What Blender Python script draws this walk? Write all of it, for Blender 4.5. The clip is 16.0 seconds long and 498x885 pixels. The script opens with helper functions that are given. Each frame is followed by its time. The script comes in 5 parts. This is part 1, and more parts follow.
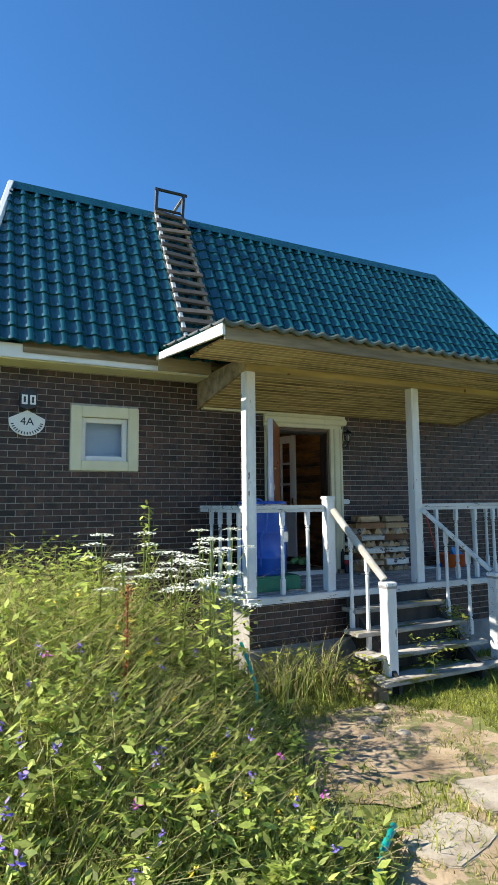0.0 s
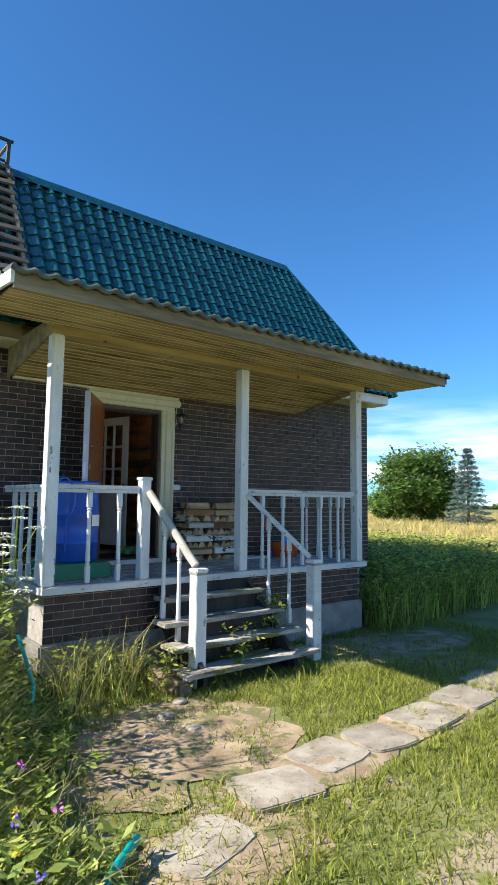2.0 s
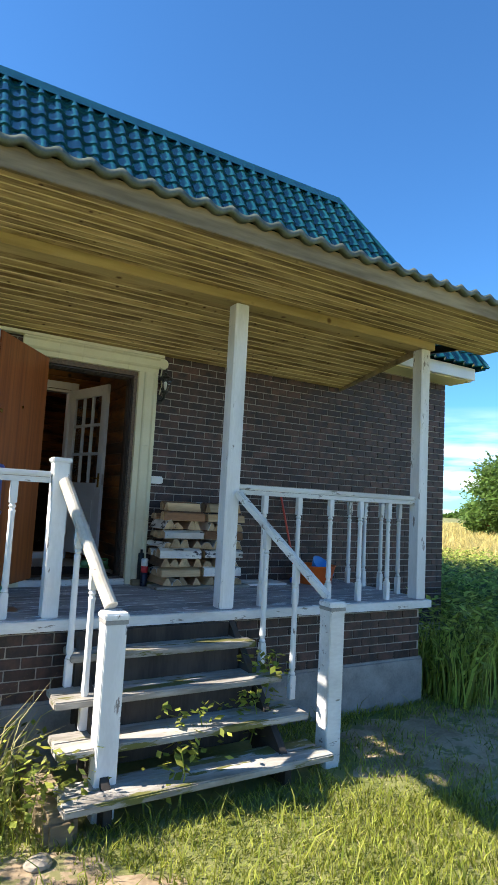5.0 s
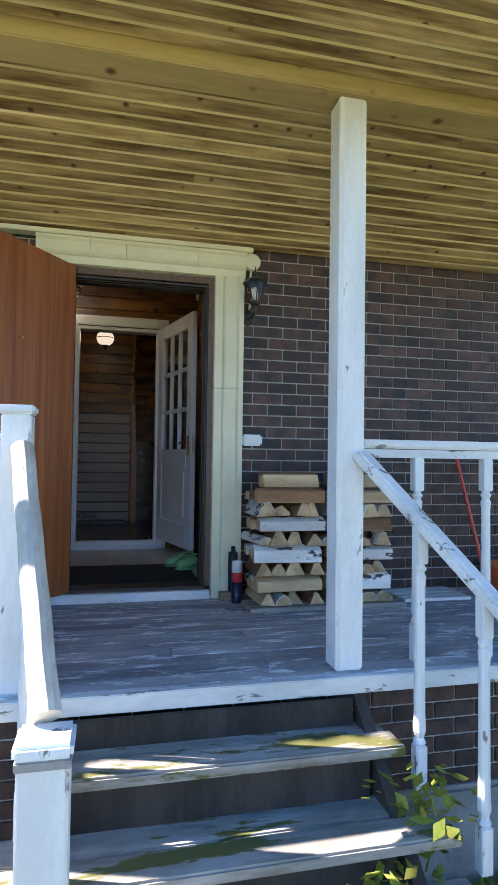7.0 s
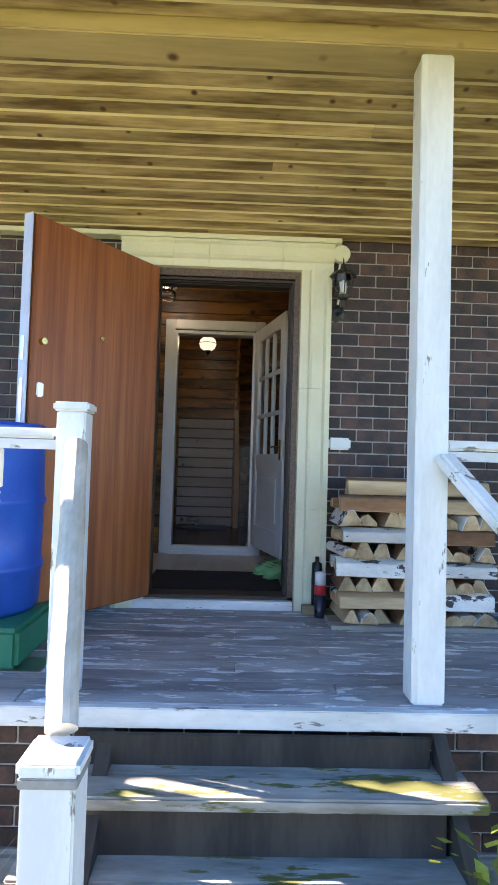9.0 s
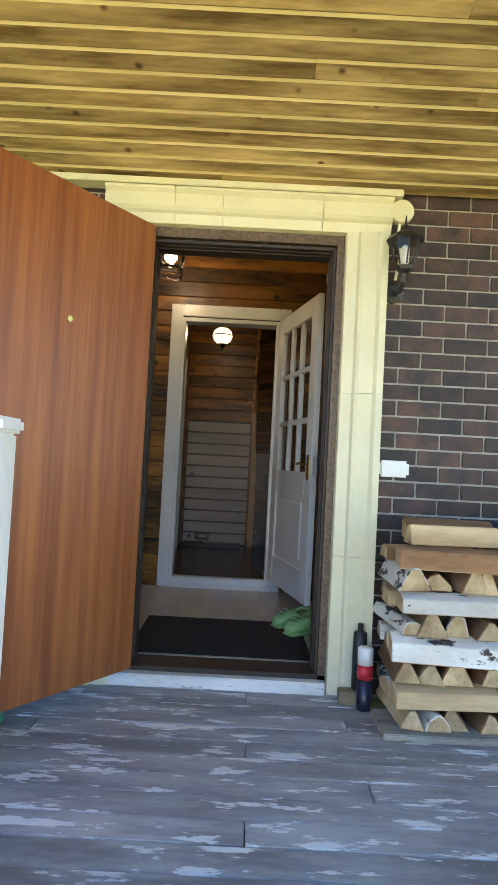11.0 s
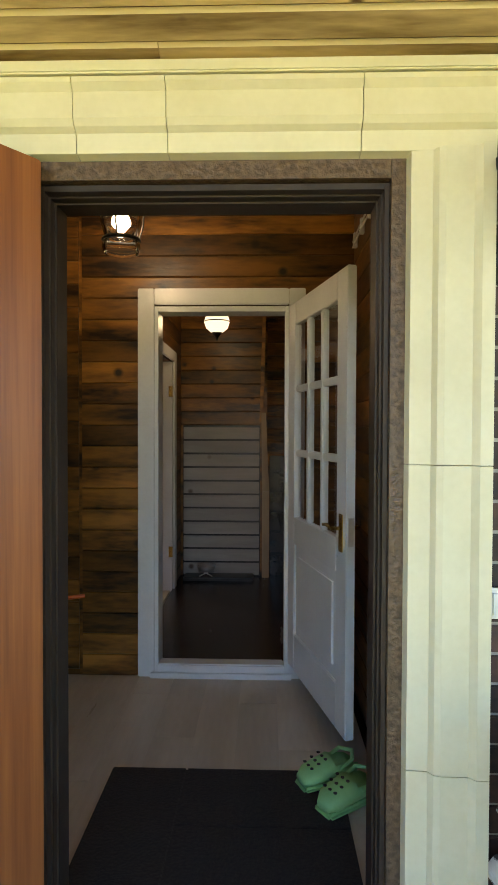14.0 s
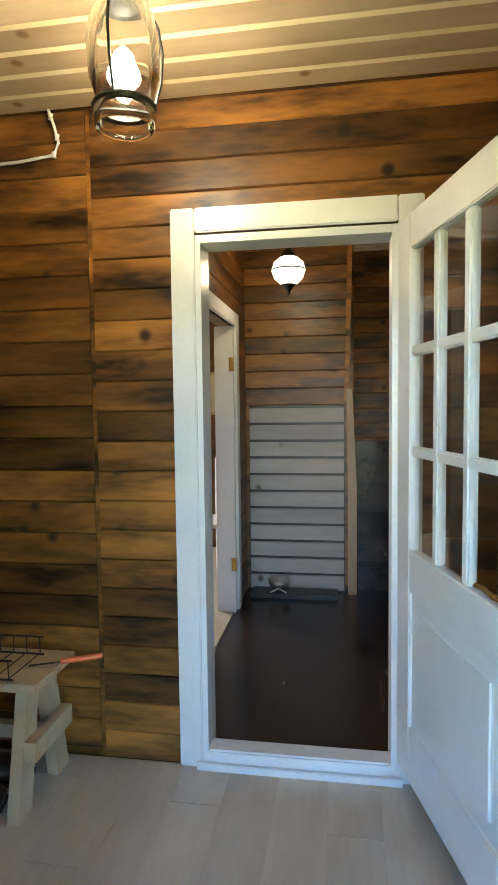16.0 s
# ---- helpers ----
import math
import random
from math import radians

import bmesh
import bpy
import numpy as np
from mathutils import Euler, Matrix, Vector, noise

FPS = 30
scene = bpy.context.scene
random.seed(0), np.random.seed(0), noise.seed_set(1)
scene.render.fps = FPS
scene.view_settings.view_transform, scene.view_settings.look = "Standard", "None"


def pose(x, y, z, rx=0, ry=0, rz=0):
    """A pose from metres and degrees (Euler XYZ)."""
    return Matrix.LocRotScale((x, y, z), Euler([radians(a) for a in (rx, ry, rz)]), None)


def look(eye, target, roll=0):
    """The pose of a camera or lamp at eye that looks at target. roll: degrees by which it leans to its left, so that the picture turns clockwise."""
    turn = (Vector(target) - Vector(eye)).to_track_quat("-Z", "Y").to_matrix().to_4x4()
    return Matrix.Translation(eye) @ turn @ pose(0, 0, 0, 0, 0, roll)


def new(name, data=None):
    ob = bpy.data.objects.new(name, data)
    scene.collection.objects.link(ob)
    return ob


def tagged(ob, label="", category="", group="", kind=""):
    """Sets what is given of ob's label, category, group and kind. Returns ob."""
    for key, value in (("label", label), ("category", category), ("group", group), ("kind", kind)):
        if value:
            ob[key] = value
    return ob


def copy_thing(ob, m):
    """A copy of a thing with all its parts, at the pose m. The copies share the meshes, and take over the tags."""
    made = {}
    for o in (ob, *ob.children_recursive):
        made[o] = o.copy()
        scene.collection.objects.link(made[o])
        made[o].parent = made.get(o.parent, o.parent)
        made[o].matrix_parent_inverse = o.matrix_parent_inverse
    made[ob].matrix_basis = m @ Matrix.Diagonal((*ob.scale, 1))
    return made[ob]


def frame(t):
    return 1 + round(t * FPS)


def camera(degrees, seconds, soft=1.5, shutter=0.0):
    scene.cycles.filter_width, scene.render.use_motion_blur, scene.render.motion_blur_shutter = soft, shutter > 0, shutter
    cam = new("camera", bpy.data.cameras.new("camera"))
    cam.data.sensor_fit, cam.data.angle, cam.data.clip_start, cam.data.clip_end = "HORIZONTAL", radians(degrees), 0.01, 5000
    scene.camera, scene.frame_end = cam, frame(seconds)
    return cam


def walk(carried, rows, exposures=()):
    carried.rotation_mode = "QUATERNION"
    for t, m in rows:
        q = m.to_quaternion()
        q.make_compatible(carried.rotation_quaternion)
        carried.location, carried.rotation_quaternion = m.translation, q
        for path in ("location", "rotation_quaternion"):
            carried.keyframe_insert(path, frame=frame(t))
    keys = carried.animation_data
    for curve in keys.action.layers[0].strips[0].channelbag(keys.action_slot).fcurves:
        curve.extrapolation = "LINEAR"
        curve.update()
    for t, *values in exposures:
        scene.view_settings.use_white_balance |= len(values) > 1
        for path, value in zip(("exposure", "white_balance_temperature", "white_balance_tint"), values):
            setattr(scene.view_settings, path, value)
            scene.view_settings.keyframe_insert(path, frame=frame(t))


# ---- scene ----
cam = camera(45.8, 16.0)

PATH = [
    (0, (-4.6, -7.225, 1.039), (-3.69, -5.455, 1.239), -0.5),
    (0.5, (-4.47, -7.119, 0.959), (-3.352, -5.475, 1.173), -0.5),
    (1, (-4.342, -7.116, 0.889), (-3.098, -5.564, 1.101), -0.2),
    (1.5, (-4.027, -7.172, 0.866), (-2.782, -5.621, 1.071), 0.5),
    (2, (-3.779, -7.155, 0.854), (-2.521, -5.613, 1.05), 0.7),
    (2.5, (-3.576, -7.073, 0.862), (-2.312, -5.535, 1.057), 0.7),
    (3, (-3.359, -6.828, 0.867), (-2.072, -5.31, 1.062), 0.7),
    (5.5, (-1.094, -5.142, 0.854), (-0.189, -3.365, 1.008), 2.2),
    (6, (-0.765, -4.542, 0.957), (0.030, -2.708, 1.035), 0.7),
    (6.5, (-0.426, -4.014, 0.955), (0.194, -2.113, 1.018), 0.9),
    (7, (-0.197, -3.821, 0.895), (0.263, -1.876, 0.955), 0.8),
    (7.5, (-0.085, -3.72, 0.915), (0.2, -1.74, 0.94), 0.7),
    (8, (0.0, -3.98, 0.87), (0.075, -1.984, 0.965), 1.0),
    (10.5, (0.084, -2.84, 0.92), (0.115, -0.841, 0.972), 2.3),
    (11, (0.058, -2.715, 1.019), (0.056, -0.716, 1.089), 3.0),
    (11.5, (0.046, -2.549, 1.061), (0.025, -0.551, 1.149), 3.3),
    (12, (0.069, -2.36, 1.187), (0.022, -0.362, 1.272), 1.3),
    (12.5, (0.05, -2.196, 1.204), (-0.018, -0.199, 1.289), 0.5),
    (13, (0.068, -2.024, 1.298), (0.087, -0.025, 1.302), -0.4),
    (13.5, (0.085, -1.792, 1.3), (0.155, 0.206, 1.26), -0.4),
    (14, (0.118, -1.449, 1.444), (0.061, 0.55, 1.4), 0.2),
    (14.5, (0.097, -1.212, 1.494), (0.01, 0.784, 1.416), -0.0),
    (15, (0.057, -0.944, 1.499), (-0.053, 1.05, 1.392), -0.3),
    (15.5, (0.064, -0.644, 1.493), (-0.111, 1.345, 1.372), -0.8),
    (16, (0.044, -0.377, 1.481), (-0.268, 1.595, 1.358), -0.7),
]
walk(cam, [(t, look(eye, target, roll)) for t, eye, target, roll in PATH],
     [(0, 1.05, 6500, 10.3), (3, 1.0, 6350, 11.3), (5.5, 1.6, 6600, 13), (7, 2.15, 6350, 18.5), (8.2, 2.5, 6250, 20), (10.3, 2.95, 8000, 19), (11, 3.2, 8100, 18), (12, 3.05, 8200, 17), (14, 3.08, 8400, 16), (15, 3.9, 7500, 11), (16, 4.75, 6600, 5)])

# ---- world and sun ----
TO_SUN = Vector((-1.12, 0.36, 1.0)).normalized()
world = bpy.data.worlds.new("sky")
scene.world = world
world.use_nodes = True
wn = world.node_tree.nodes
sky = wn.new("ShaderNodeTexSky")
sky.sky_type = 'NISHITA'
sky.sun_disc = False
sky.sun_elevation = math.asin(TO_SUN.z)
sky.sun_rotation = math.atan2(TO_SUN.x, TO_SUN.y)
sky.air_density, sky.dust_density, sky.ozone_density = 1.0, 0.3, 3.0
wn["Background"].inputs[1].default_value = 0.075
wl_ = world.node_tree.links
tint = wn.new("ShaderNodeMix")
tint.data_type, tint.blend_type = 'RGBA', 'MULTIPLY'
tint.inputs[0].default_value = 1.0
tint.inputs[7].default_value = (0.47, 0.95, 1.32, 1)
wl_.new(sky.outputs[0], tint.inputs[6])
gen, cmap, cn = wn.new("ShaderNodeTexCoord"), wn.new("ShaderNodeMapping"), wn.new("ShaderNodeTexNoise")
cmap.inputs["Scale"].default_value = (2.2, 2.2, 16.0)
cn.inputs["Scale"].default_value, cn.inputs["Detail"].default_value = 1.6, 7
wl_.new(gen.outputs["Generated"], cmap.inputs[0])
wl_.new(cmap.outputs[0], cn.inputs["Vector"])
sep, band, cov, mul = wn.new("ShaderNodeSeparateXYZ"), wn.new("ShaderNodeMapRange"), wn.new("ShaderNodeMapRange"), wn.new("ShaderNodeMath")
wl_.new(gen.outputs["Generated"], sep.inputs[0])
wl_.new(sep.outputs["Z"], band.inputs[0])
band.inputs["From Min"].default_value, band.inputs["From Max"].default_value = 0.17, 0.06
wl_.new(cn.outputs[0], cov.inputs[0])
cov.inputs["From Min"].default_value, cov.inputs["From Max"].default_value = 0.40, 0.56
mul.operation = 'MULTIPLY'
wl_.new(band.outputs[0], mul.inputs[0])
wl_.new(cov.outputs[0], mul.inputs[1])
cloud = wn.new("ShaderNodeMix")
cloud.data_type = 'RGBA'
wl_.new(mul.outputs[0], cloud.inputs[0])
wl_.new(tint.outputs[2], cloud.inputs[6])
cloud.inputs[7].default_value = (11.0, 11.4, 12.0, 1)
wl_.new(cloud.outputs[2], wn["Background"].inputs[0])
sun = new("sun", bpy.data.lights.new("sun", 'SUN'))
sun.data.energy, sun.data.angle, sun.data.color = 5.0, radians(0.55), (1.0, 0.94, 0.84)
sun.matrix_world = look((0, 0, 30), Vector((0, 0, 30)) - TO_SUN)


# ---- materials ----
def mat(name, a, b, rough=0.6, scale=8.0, stretch=(1, 1, 1), bump=0.15, fine=60.0, vary=0.25, metal=0.0,
        chip=None, chip_at=0.6, chip_scale=9.0, knots=None, coat=0.0, island=False, leafy=0.0):
    """Two colours mixed by a stretched noise, finer grain on top, an optional third colour in chips or knots, and a shade that differs piece by piece."""
    m = bpy.data.materials.new(name)
    m.use_nodes = True
    n, l = m.node_tree.nodes, m.node_tree.links
    p = n["Principled BSDF"]
    tc, mp = n.new("ShaderNodeTexCoord"), n.new("ShaderNodeMapping")
    oi = n.new("ShaderNodeNewGeometry" if island else "ShaderNodeObjectInfo")
    rnd = oi.outputs["Random Per Island" if island else "Random"]
    off = n.new("ShaderNodeVectorMath")
    off.operation = 'MULTIPLY_ADD'
    off.inputs[1].default_value = (31.0, 17.0, 23.0)
    l.new(rnd, off.inputs[0])
    l.new(tc.outputs["Object"], off.inputs[2])
    l.new(off.outputs[0], mp.inputs[0])
    mp.inputs["Scale"].default_value = stretch
    n1, n2 = n.new("ShaderNodeTexNoise"), n.new("ShaderNodeTexNoise")
    n1.inputs["Scale"].default_value, n1.inputs["Detail"].default_value = scale, 6
    n2.inputs["Scale"].default_value, n2.inputs["Detail"].default_value = fine, 4
    l.new(mp.outputs[0], n1.inputs["Vector"])
    l.new(mp.outputs[0], n2.inputs["Vector"])
    add = n.new("ShaderNodeMath")
    add.operation = 'MULTIPLY_ADD'
    add.inputs[1].default_value = 0.35
    l.new(n2.outputs[0], add.inputs[0])
    l.new(n1.outputs[0], add.inputs[2])
    r = n.new("ShaderNodeValToRGB")
    r.color_ramp.elements[0].position, r.color_ramp.elements[1].position = 0.5, 0.85
    r.color_ramp.elements[0].color, r.color_ramp.elements[1].color = (*a, 1), (*b, 1)
    l.new(add.outputs[0], r.inputs[0])
    col = r.outputs[0]
    if chip or knots:
        if chip:
            n3 = n.new("ShaderNodeTexNoise")
            n3.inputs["Scale"].default_value, n3.inputs["Detail"].default_value = chip_scale, 8
            n3.inputs["Roughness"].default_value = 0.65
            source, lo, hi = n3.outputs[0], chip_at, chip_at + 0.03
        else:
            n3 = n.new("ShaderNodeTexVoronoi")
            n3.inputs["Scale"].default_value = chip_scale
            source, lo, hi = n3.outputs["Distance"], 0.15, 0.06
        l.new((mp if chip else off).outputs[0], n3.inputs["Vector"])
        mr = n.new("ShaderNodeMapRange")
        mr.inputs["From Min"].default_value, mr.inputs["From Max"].default_value = lo, hi
        l.new(source, mr.inputs[0])
        mx = n.new("ShaderNodeMix")
        mx.data_type = 'RGBA'
        l.new(mr.outputs[0], mx.inputs[0])
        l.new(col, mx.inputs[6])
        mx.inputs[7].default_value = (*(chip or knots), 1)
        col = mx.outputs[2]
    hsv, vr = n.new("ShaderNodeHueSaturation"), n.new("ShaderNodeMapRange")
    vr.inputs["To Min"].default_value, vr.inputs["To Max"].default_value = 1 - vary, 1 + vary
    l.new(rnd, vr.inputs[0])
    l.new(vr.outputs[0], hsv.inputs["Value"])
    l.new(col, hsv.inputs["Color"])
    l.new(hsv.outputs[0], p.inputs["Base Color"])
    bp = n.new("ShaderNodeBump")
    bp.inputs["Strength"].default_value, bp.inputs["Distance"].default_value = bump, 0.01
    l.new(add.outputs[0], bp.inputs["Height"])
    l.new(bp.outputs[0], p.inputs["Normal"])
    rr = n.new("ShaderNodeMapRange")
    rr.inputs["To Min"].default_value, rr.inputs["To Max"].default_value = max(0, rough - 0.06), min(1, rough + 0.06)
    l.new(n1.outputs[0], rr.inputs[0])
    l.new(rr.outputs[0], p.inputs["Roughness"])
    p.inputs["Metallic"].default_value, p.inputs["Coat Weight"].default_value = metal, coat
    if leafy:
        tr, ms = n.new("ShaderNodeBsdfTranslucent"), n.new("ShaderNodeMixShader")
        ms.inputs[0].default_value = leafy
        l.new(hsv.outputs[0], tr.inputs["Color"])
        l.new(p.outputs[0], ms.inputs[1])
        l.new(tr.outputs[0], ms.inputs[2])
        l.new(ms.outputs[0], n["Material Output"].inputs[0])
    return m


def glass(name, rough=0.0, tint=(1, 1, 1)):
    m = bpy.data.materials.new(name)
    m.use_nodes = True
    p = m.node_tree.nodes["Principled BSDF"]
    p.inputs["Base Color"].default_value = (*tint, 1)
    p.inputs["Roughness"].default_value = rough
    p.inputs["Transmission Weight"].default_value = 1.0
    p.inputs["IOR"].default_value = 1.22
    return m


def glow(name, colour, strength):
    m = bpy.data.materials.new(name)
    m.use_nodes = True
    p = m.node_tree.nodes["Principled BSDF"]
    p.inputs["Emission Color"].default_value = (*colour, 1)
    p.inputs["Emission Strength"].default_value = strength
    return m


BRICK = mat("dark_brick", (0.016, 0.011, 0.012), (0.085, 0.040, 0.030), 0.6, 9, bump=0.3, vary=0.5)
BRICKS = mat("dark_brick_far", (0.016, 0.011, 0.012), (0.085, 0.040, 0.030), 0.6, 9, bump=0.3, vary=0.5, island=True)
MORTAR = mat("mortar", (0.30, 0.275, 0.24), (0.44, 0.41, 0.36), 0.9, 20, vary=0)
CONCRETE = mat("concrete", (0.20, 0.19, 0.18), (0.33, 0.31, 0.28), 0.9, 5, bump=0.5, vary=0.1)
SLAB = mat("paving_slab", (0.25, 0.205, 0.15), (0.40, 0.35, 0.27), 0.9, 6, bump=0.5, vary=0.15, chip=(0.20, 0.17, 0.09), chip_at=0.60, chip_scale=11)
ROOF = mat("green_metal_tile", (0.004, 0.048, 0.060), (0.009, 0.085, 0.098), 0.2, 4, bump=0.03, vary=0, coat=0.5)
WHITE = mat("worn_white_paint", (0.62, 0.62, 0.60), (0.78, 0.78, 0.76), 0.55, 6, (1, 1, 0.3), 0.2, vary=0.05, chip=(0.22, 0.20, 0.18), chip_at=0.62, chip_scale=12)
WHITE_X = mat("worn_white_rail", (0.55, 0.54, 0.51), (0.74, 0.73, 0.70), 0.6, 6, (0.3, 1, 1), 0.3, vary=0.05, chip=(0.20, 0.18, 0.15), chip_at=0.60, chip_scale=14)
RAILGREY = mat("bare_rail_wood", (0.40, 0.35, 0.28), (0.62, 0.57, 0.48), 0.75, 10, (1, 0.12, 0.6), 0.4, vary=0.05, chip=(0.16, 0.13, 0.10), chip_at=0.63, chip_scale=16)
SIDING = mat("white_fascia", (0.72, 0.73, 0.72), (0.80, 0.81, 0.80), 0.4, 3, vary=0.02, bump=0.03)
SOFFIT = mat("soffit_pine", (0.17, 0.10, 0.035), (0.60, 0.44, 0.22), 0.6, 11, (0.16, 1, 1), 0.4, 55, 0.28, knots=(0.10, 0.045, 0.018), chip_scale=7.5, island=True)
# Paler pine for board chamfers, painting the light they catch.
LITCHAMFER = mat("lit_pine_chamfer", (0.62, 0.50, 0.27), (0.78, 0.66, 0.40), 0.6, 9, (0.1, 1, 1), 0.15, 40, 0.12, island=True)
BEAM = mat("beam_pine", (0.34, 0.25, 0.11), (0.52, 0.40, 0.20), 0.65, 7, (0.12, 1, 1), 0.25, 40, 0.1, knots=(0.13, 0.065, 0.025), chip_scale=4.5)
GREYWOOD = mat("weathered_board", (0.17, 0.125, 0.07), (0.38, 0.29, 0.17), 0.8, 8, (0.12, 1, 1), 0.4, 40, 0.1)
DECK = mat("worn_grey_deck", (0.20, 0.195, 0.20), (0.40, 0.39, 0.385), 0.6, 9, (0.25, 1, 1), 0.4, 60, 0.16, chip=(0.68, 0.68, 0.67), chip_at=0.56, chip_scale=17)
TREAD = mat("mossy_grey_tread", (0.20, 0.175, 0.14), (0.44, 0.41, 0.36), 0.8, 10, (0.22, 1, 1), 0.6, 50, 0.18, chip=(0.13, 0.125, 0.03), chip_at=0.55, chip_scale=7)
LEAF = mat("door_veneer", (0.19, 0.050, 0.013), (0.36, 0.115, 0.030), 0.42, 9, (2, 2, 0.07), 0.05, 50, 0)
STEEL = mat("brown_steel", (0.022, 0.013, 0.009), (0.040, 0.025, 0.018), 0.5, 12, vary=0, bump=0.1)
HAMMER = mat("hammered_paint", (0.065, 0.036, 0.020), (0.15, 0.090, 0.052), 0.35, 60, vary=0, bump=0.5)
EDGE = mat("painted_edge", (0.40, 0.41, 0.50), (0.5, 0.51, 0.58), 0.35, 5, vary=0, bump=0.02)
CASING = mat("cream_casing", (0.66, 0.62, 0.42), (0.73, 0.69, 0.49), 0.45, 4, vary=0.02, bump=0.04)
DOORW = mat("white_door_paint", (0.68, 0.69, 0.70), (0.76, 0.77, 0.78), 0.3, 3, vary=0.02, bump=0.03)
LOG = mat("brown_log_siding", (0.020, 0.008, 0.004), (0.33, 0.135, 0.026), 0.40, 6.5, (0.28, 1, 1.3), 0.4, 36, 0.5, knots=(0.016, 0.008, 0.005), chip_scale=4.5)
PANELW = mat("whitewashed_plank", (0.34, 0.31, 0.29), (0.48, 0.45, 0.43), 0.6, 6, (0.16, 1, 1), 0.2, 40, 0.15, knots=(0.12, 0.08, 0.06), chip_scale=4.5)
PINE = mat("pale_pine", (0.46, 0.33, 0.19), (0.58, 0.44, 0.27), 0.55, 7, (0.14, 1, 1), 0.1, 40, 0.08, knots=(0.26, 0.13, 0.05), chip_scale=5.5, island=True)
PINEPOST = mat("pine_post", (0.40, 0.27, 0.16), (0.52, 0.37, 0.23), 0.5, 7, (1, 1, 0.14), 0.1, 40, 0.08)
LAMINATE = mat("laminate", (0.50, 0.43, 0.33), (0.62, 0.55, 0.44), 0.3, 6, (1, 0.14, 1), 0.04, 50, 0.08)
DARKFLOOR = mat("dark_floor", (0.016, 0.009, 0.007), (0.034, 0.02, 0.016), 0.25, 6, (1, 0.2, 1), 0.05, vary=0.1)
MAT_RUB = mat("brown_mat", (0.020, 0.014, 0.012), (0.034, 0.025, 0.021), 0.95, 90, bump=0.6, vary=0)
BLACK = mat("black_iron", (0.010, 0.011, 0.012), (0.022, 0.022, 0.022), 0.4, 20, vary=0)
BRASS = mat("brass", (0.55, 0.38, 0.12), (0.70, 0.50, 0.18), 0.22, 10, metal=1.0, vary=0, bump=0.02)
CHROME = mat("steel_plate", (0.5, 0.5, 0.5), (0.62, 0.62, 0.62), 0.3, 10, metal=1.0, vary=0, bump=0.02)
BLUE = mat("blue_plastic", (0.012, 0.075, 0.40), (0.018, 0.105, 0.50), 0.35, 5, vary=0, bump=0.05)
GREEN = mat("green_plastic", (0.01, 0.16, 0.09), (0.015, 0.2, 0.11), 0.5, 5, vary=0)
TEAL = mat("teal_hose", (0.0, 0.30, 0.26), (0.0, 0.38, 0.32), 0.35, 5, vary=0)
ORANGE = mat("orange_plastic", (0.75, 0.12, 0.015), (0.85, 0.16, 0.02), 0.4, 5, vary=0)
CROC = mat("light_green_rubber", (0.22, 0.52, 0.20), (0.28, 0.60, 0.26), 0.55, 5, vary=0, bump=0.03)
RED = mat("red_print", (0.55, 0.02, 0.03), (0.6, 0.03, 0.04), 0.4, vary=0)
PLASTIC = mat("white_plastic", (0.74, 0.74, 0.72), (0.80, 0.80, 0.78), 0.35, 4, vary=0, bump=0.01)
BARK = mat("birch_bark", (0.55, 0.50, 0.44), (0.74, 0.70, 0.63), 0.8, 9, (0.5, 1, 1), 0.4, vary=0.3, chip=(0.06, 0.045, 0.04), chip_at=0.56, chip_scale=16)
BROWNBARK = mat("brown_bark", (0.14, 0.065, 0.03), (0.30, 0.15, 0.07), 0.9, 12, (0.3, 1, 1), 0.6, vary=0.3)
SPLIT = mat("split_wood", (0.32, 0.195, 0.095), (0.60, 0.42, 0.23), 0.8, 10, (0.15, 1, 1), 0.3, vary=0.25)
SOIL = mat("ground_soil_turf", (0.12, 0.14, 0.03), (0.24, 0.23, 0.08), 0.95, 1.6, bump=0.5, fine=25, vary=0, chip=(0.34, 0.27, 0.175), chip_at=0.60, chip_scale=0.75)
GRASS = mat("lawn_blade", (0.15, 0.20, 0.02), (0.40, 0.40, 0.07), 0.6, 3, vary=0.6, island=True, bump=0, leafy=0.5)
WEED = mat("meadow_blade", (0.19, 0.27, 0.035), (0.48, 0.52, 0.12), 0.55, 2, vary=0.75, island=True, bump=0, leafy=0.5)
STRAW = mat("dry_stalk", (0.42, 0.35, 0.14), (0.6, 0.52, 0.25), 0.7, 2, vary=0.3, island=True, bump=0, leafy=0.5)
FIELD = mat("golden_field", (0.52, 0.42, 0.14), (0.68, 0.56, 0.22), 0.8, 1, vary=0.35, island=True, bump=0, leafy=0.5)
TREELEAF = mat("tree_leaf", (0.08, 0.15, 0.03), (0.17, 0.27, 0.06), 0.6, 2, vary=0.45, island=True, bump=0, leafy=0.5)
SPRUCE = mat("spruce_needle", (0.13, 0.19, 0.17), (0.22, 0.29, 0.26), 0.7, 2, vary=0.35, island=True, bump=0, leafy=0.5)
UMBEL = mat("umbel_white", (0.62, 0.64, 0.50), (0.78, 0.79, 0.68), 0.7, 5, vary=0.15, island=True, bump=0)
YELLOW = mat("yellow_petal", (0.75, 0.55, 0.02), (0.85, 0.66, 0.04), 0.6, vary=0.1, island=True, bump=0)
VIOLET = mat("violet_petal", (0.20, 0.13, 0.55), (0.30, 0.2, 0.7), 0.6, vary=0.2, island=True, bump=0)
PINK = mat("pink_petal", (0.6, 0.10, 0.45), (0.7, 0.16, 0.55), 0.6, vary=0.2, island=True, bump=0)
RUST = mat("rust_seed", (0.24, 0.06, 0.02), (0.34, 0.10, 0.03), 0.8, vary=0.3, island=True, bump=0)
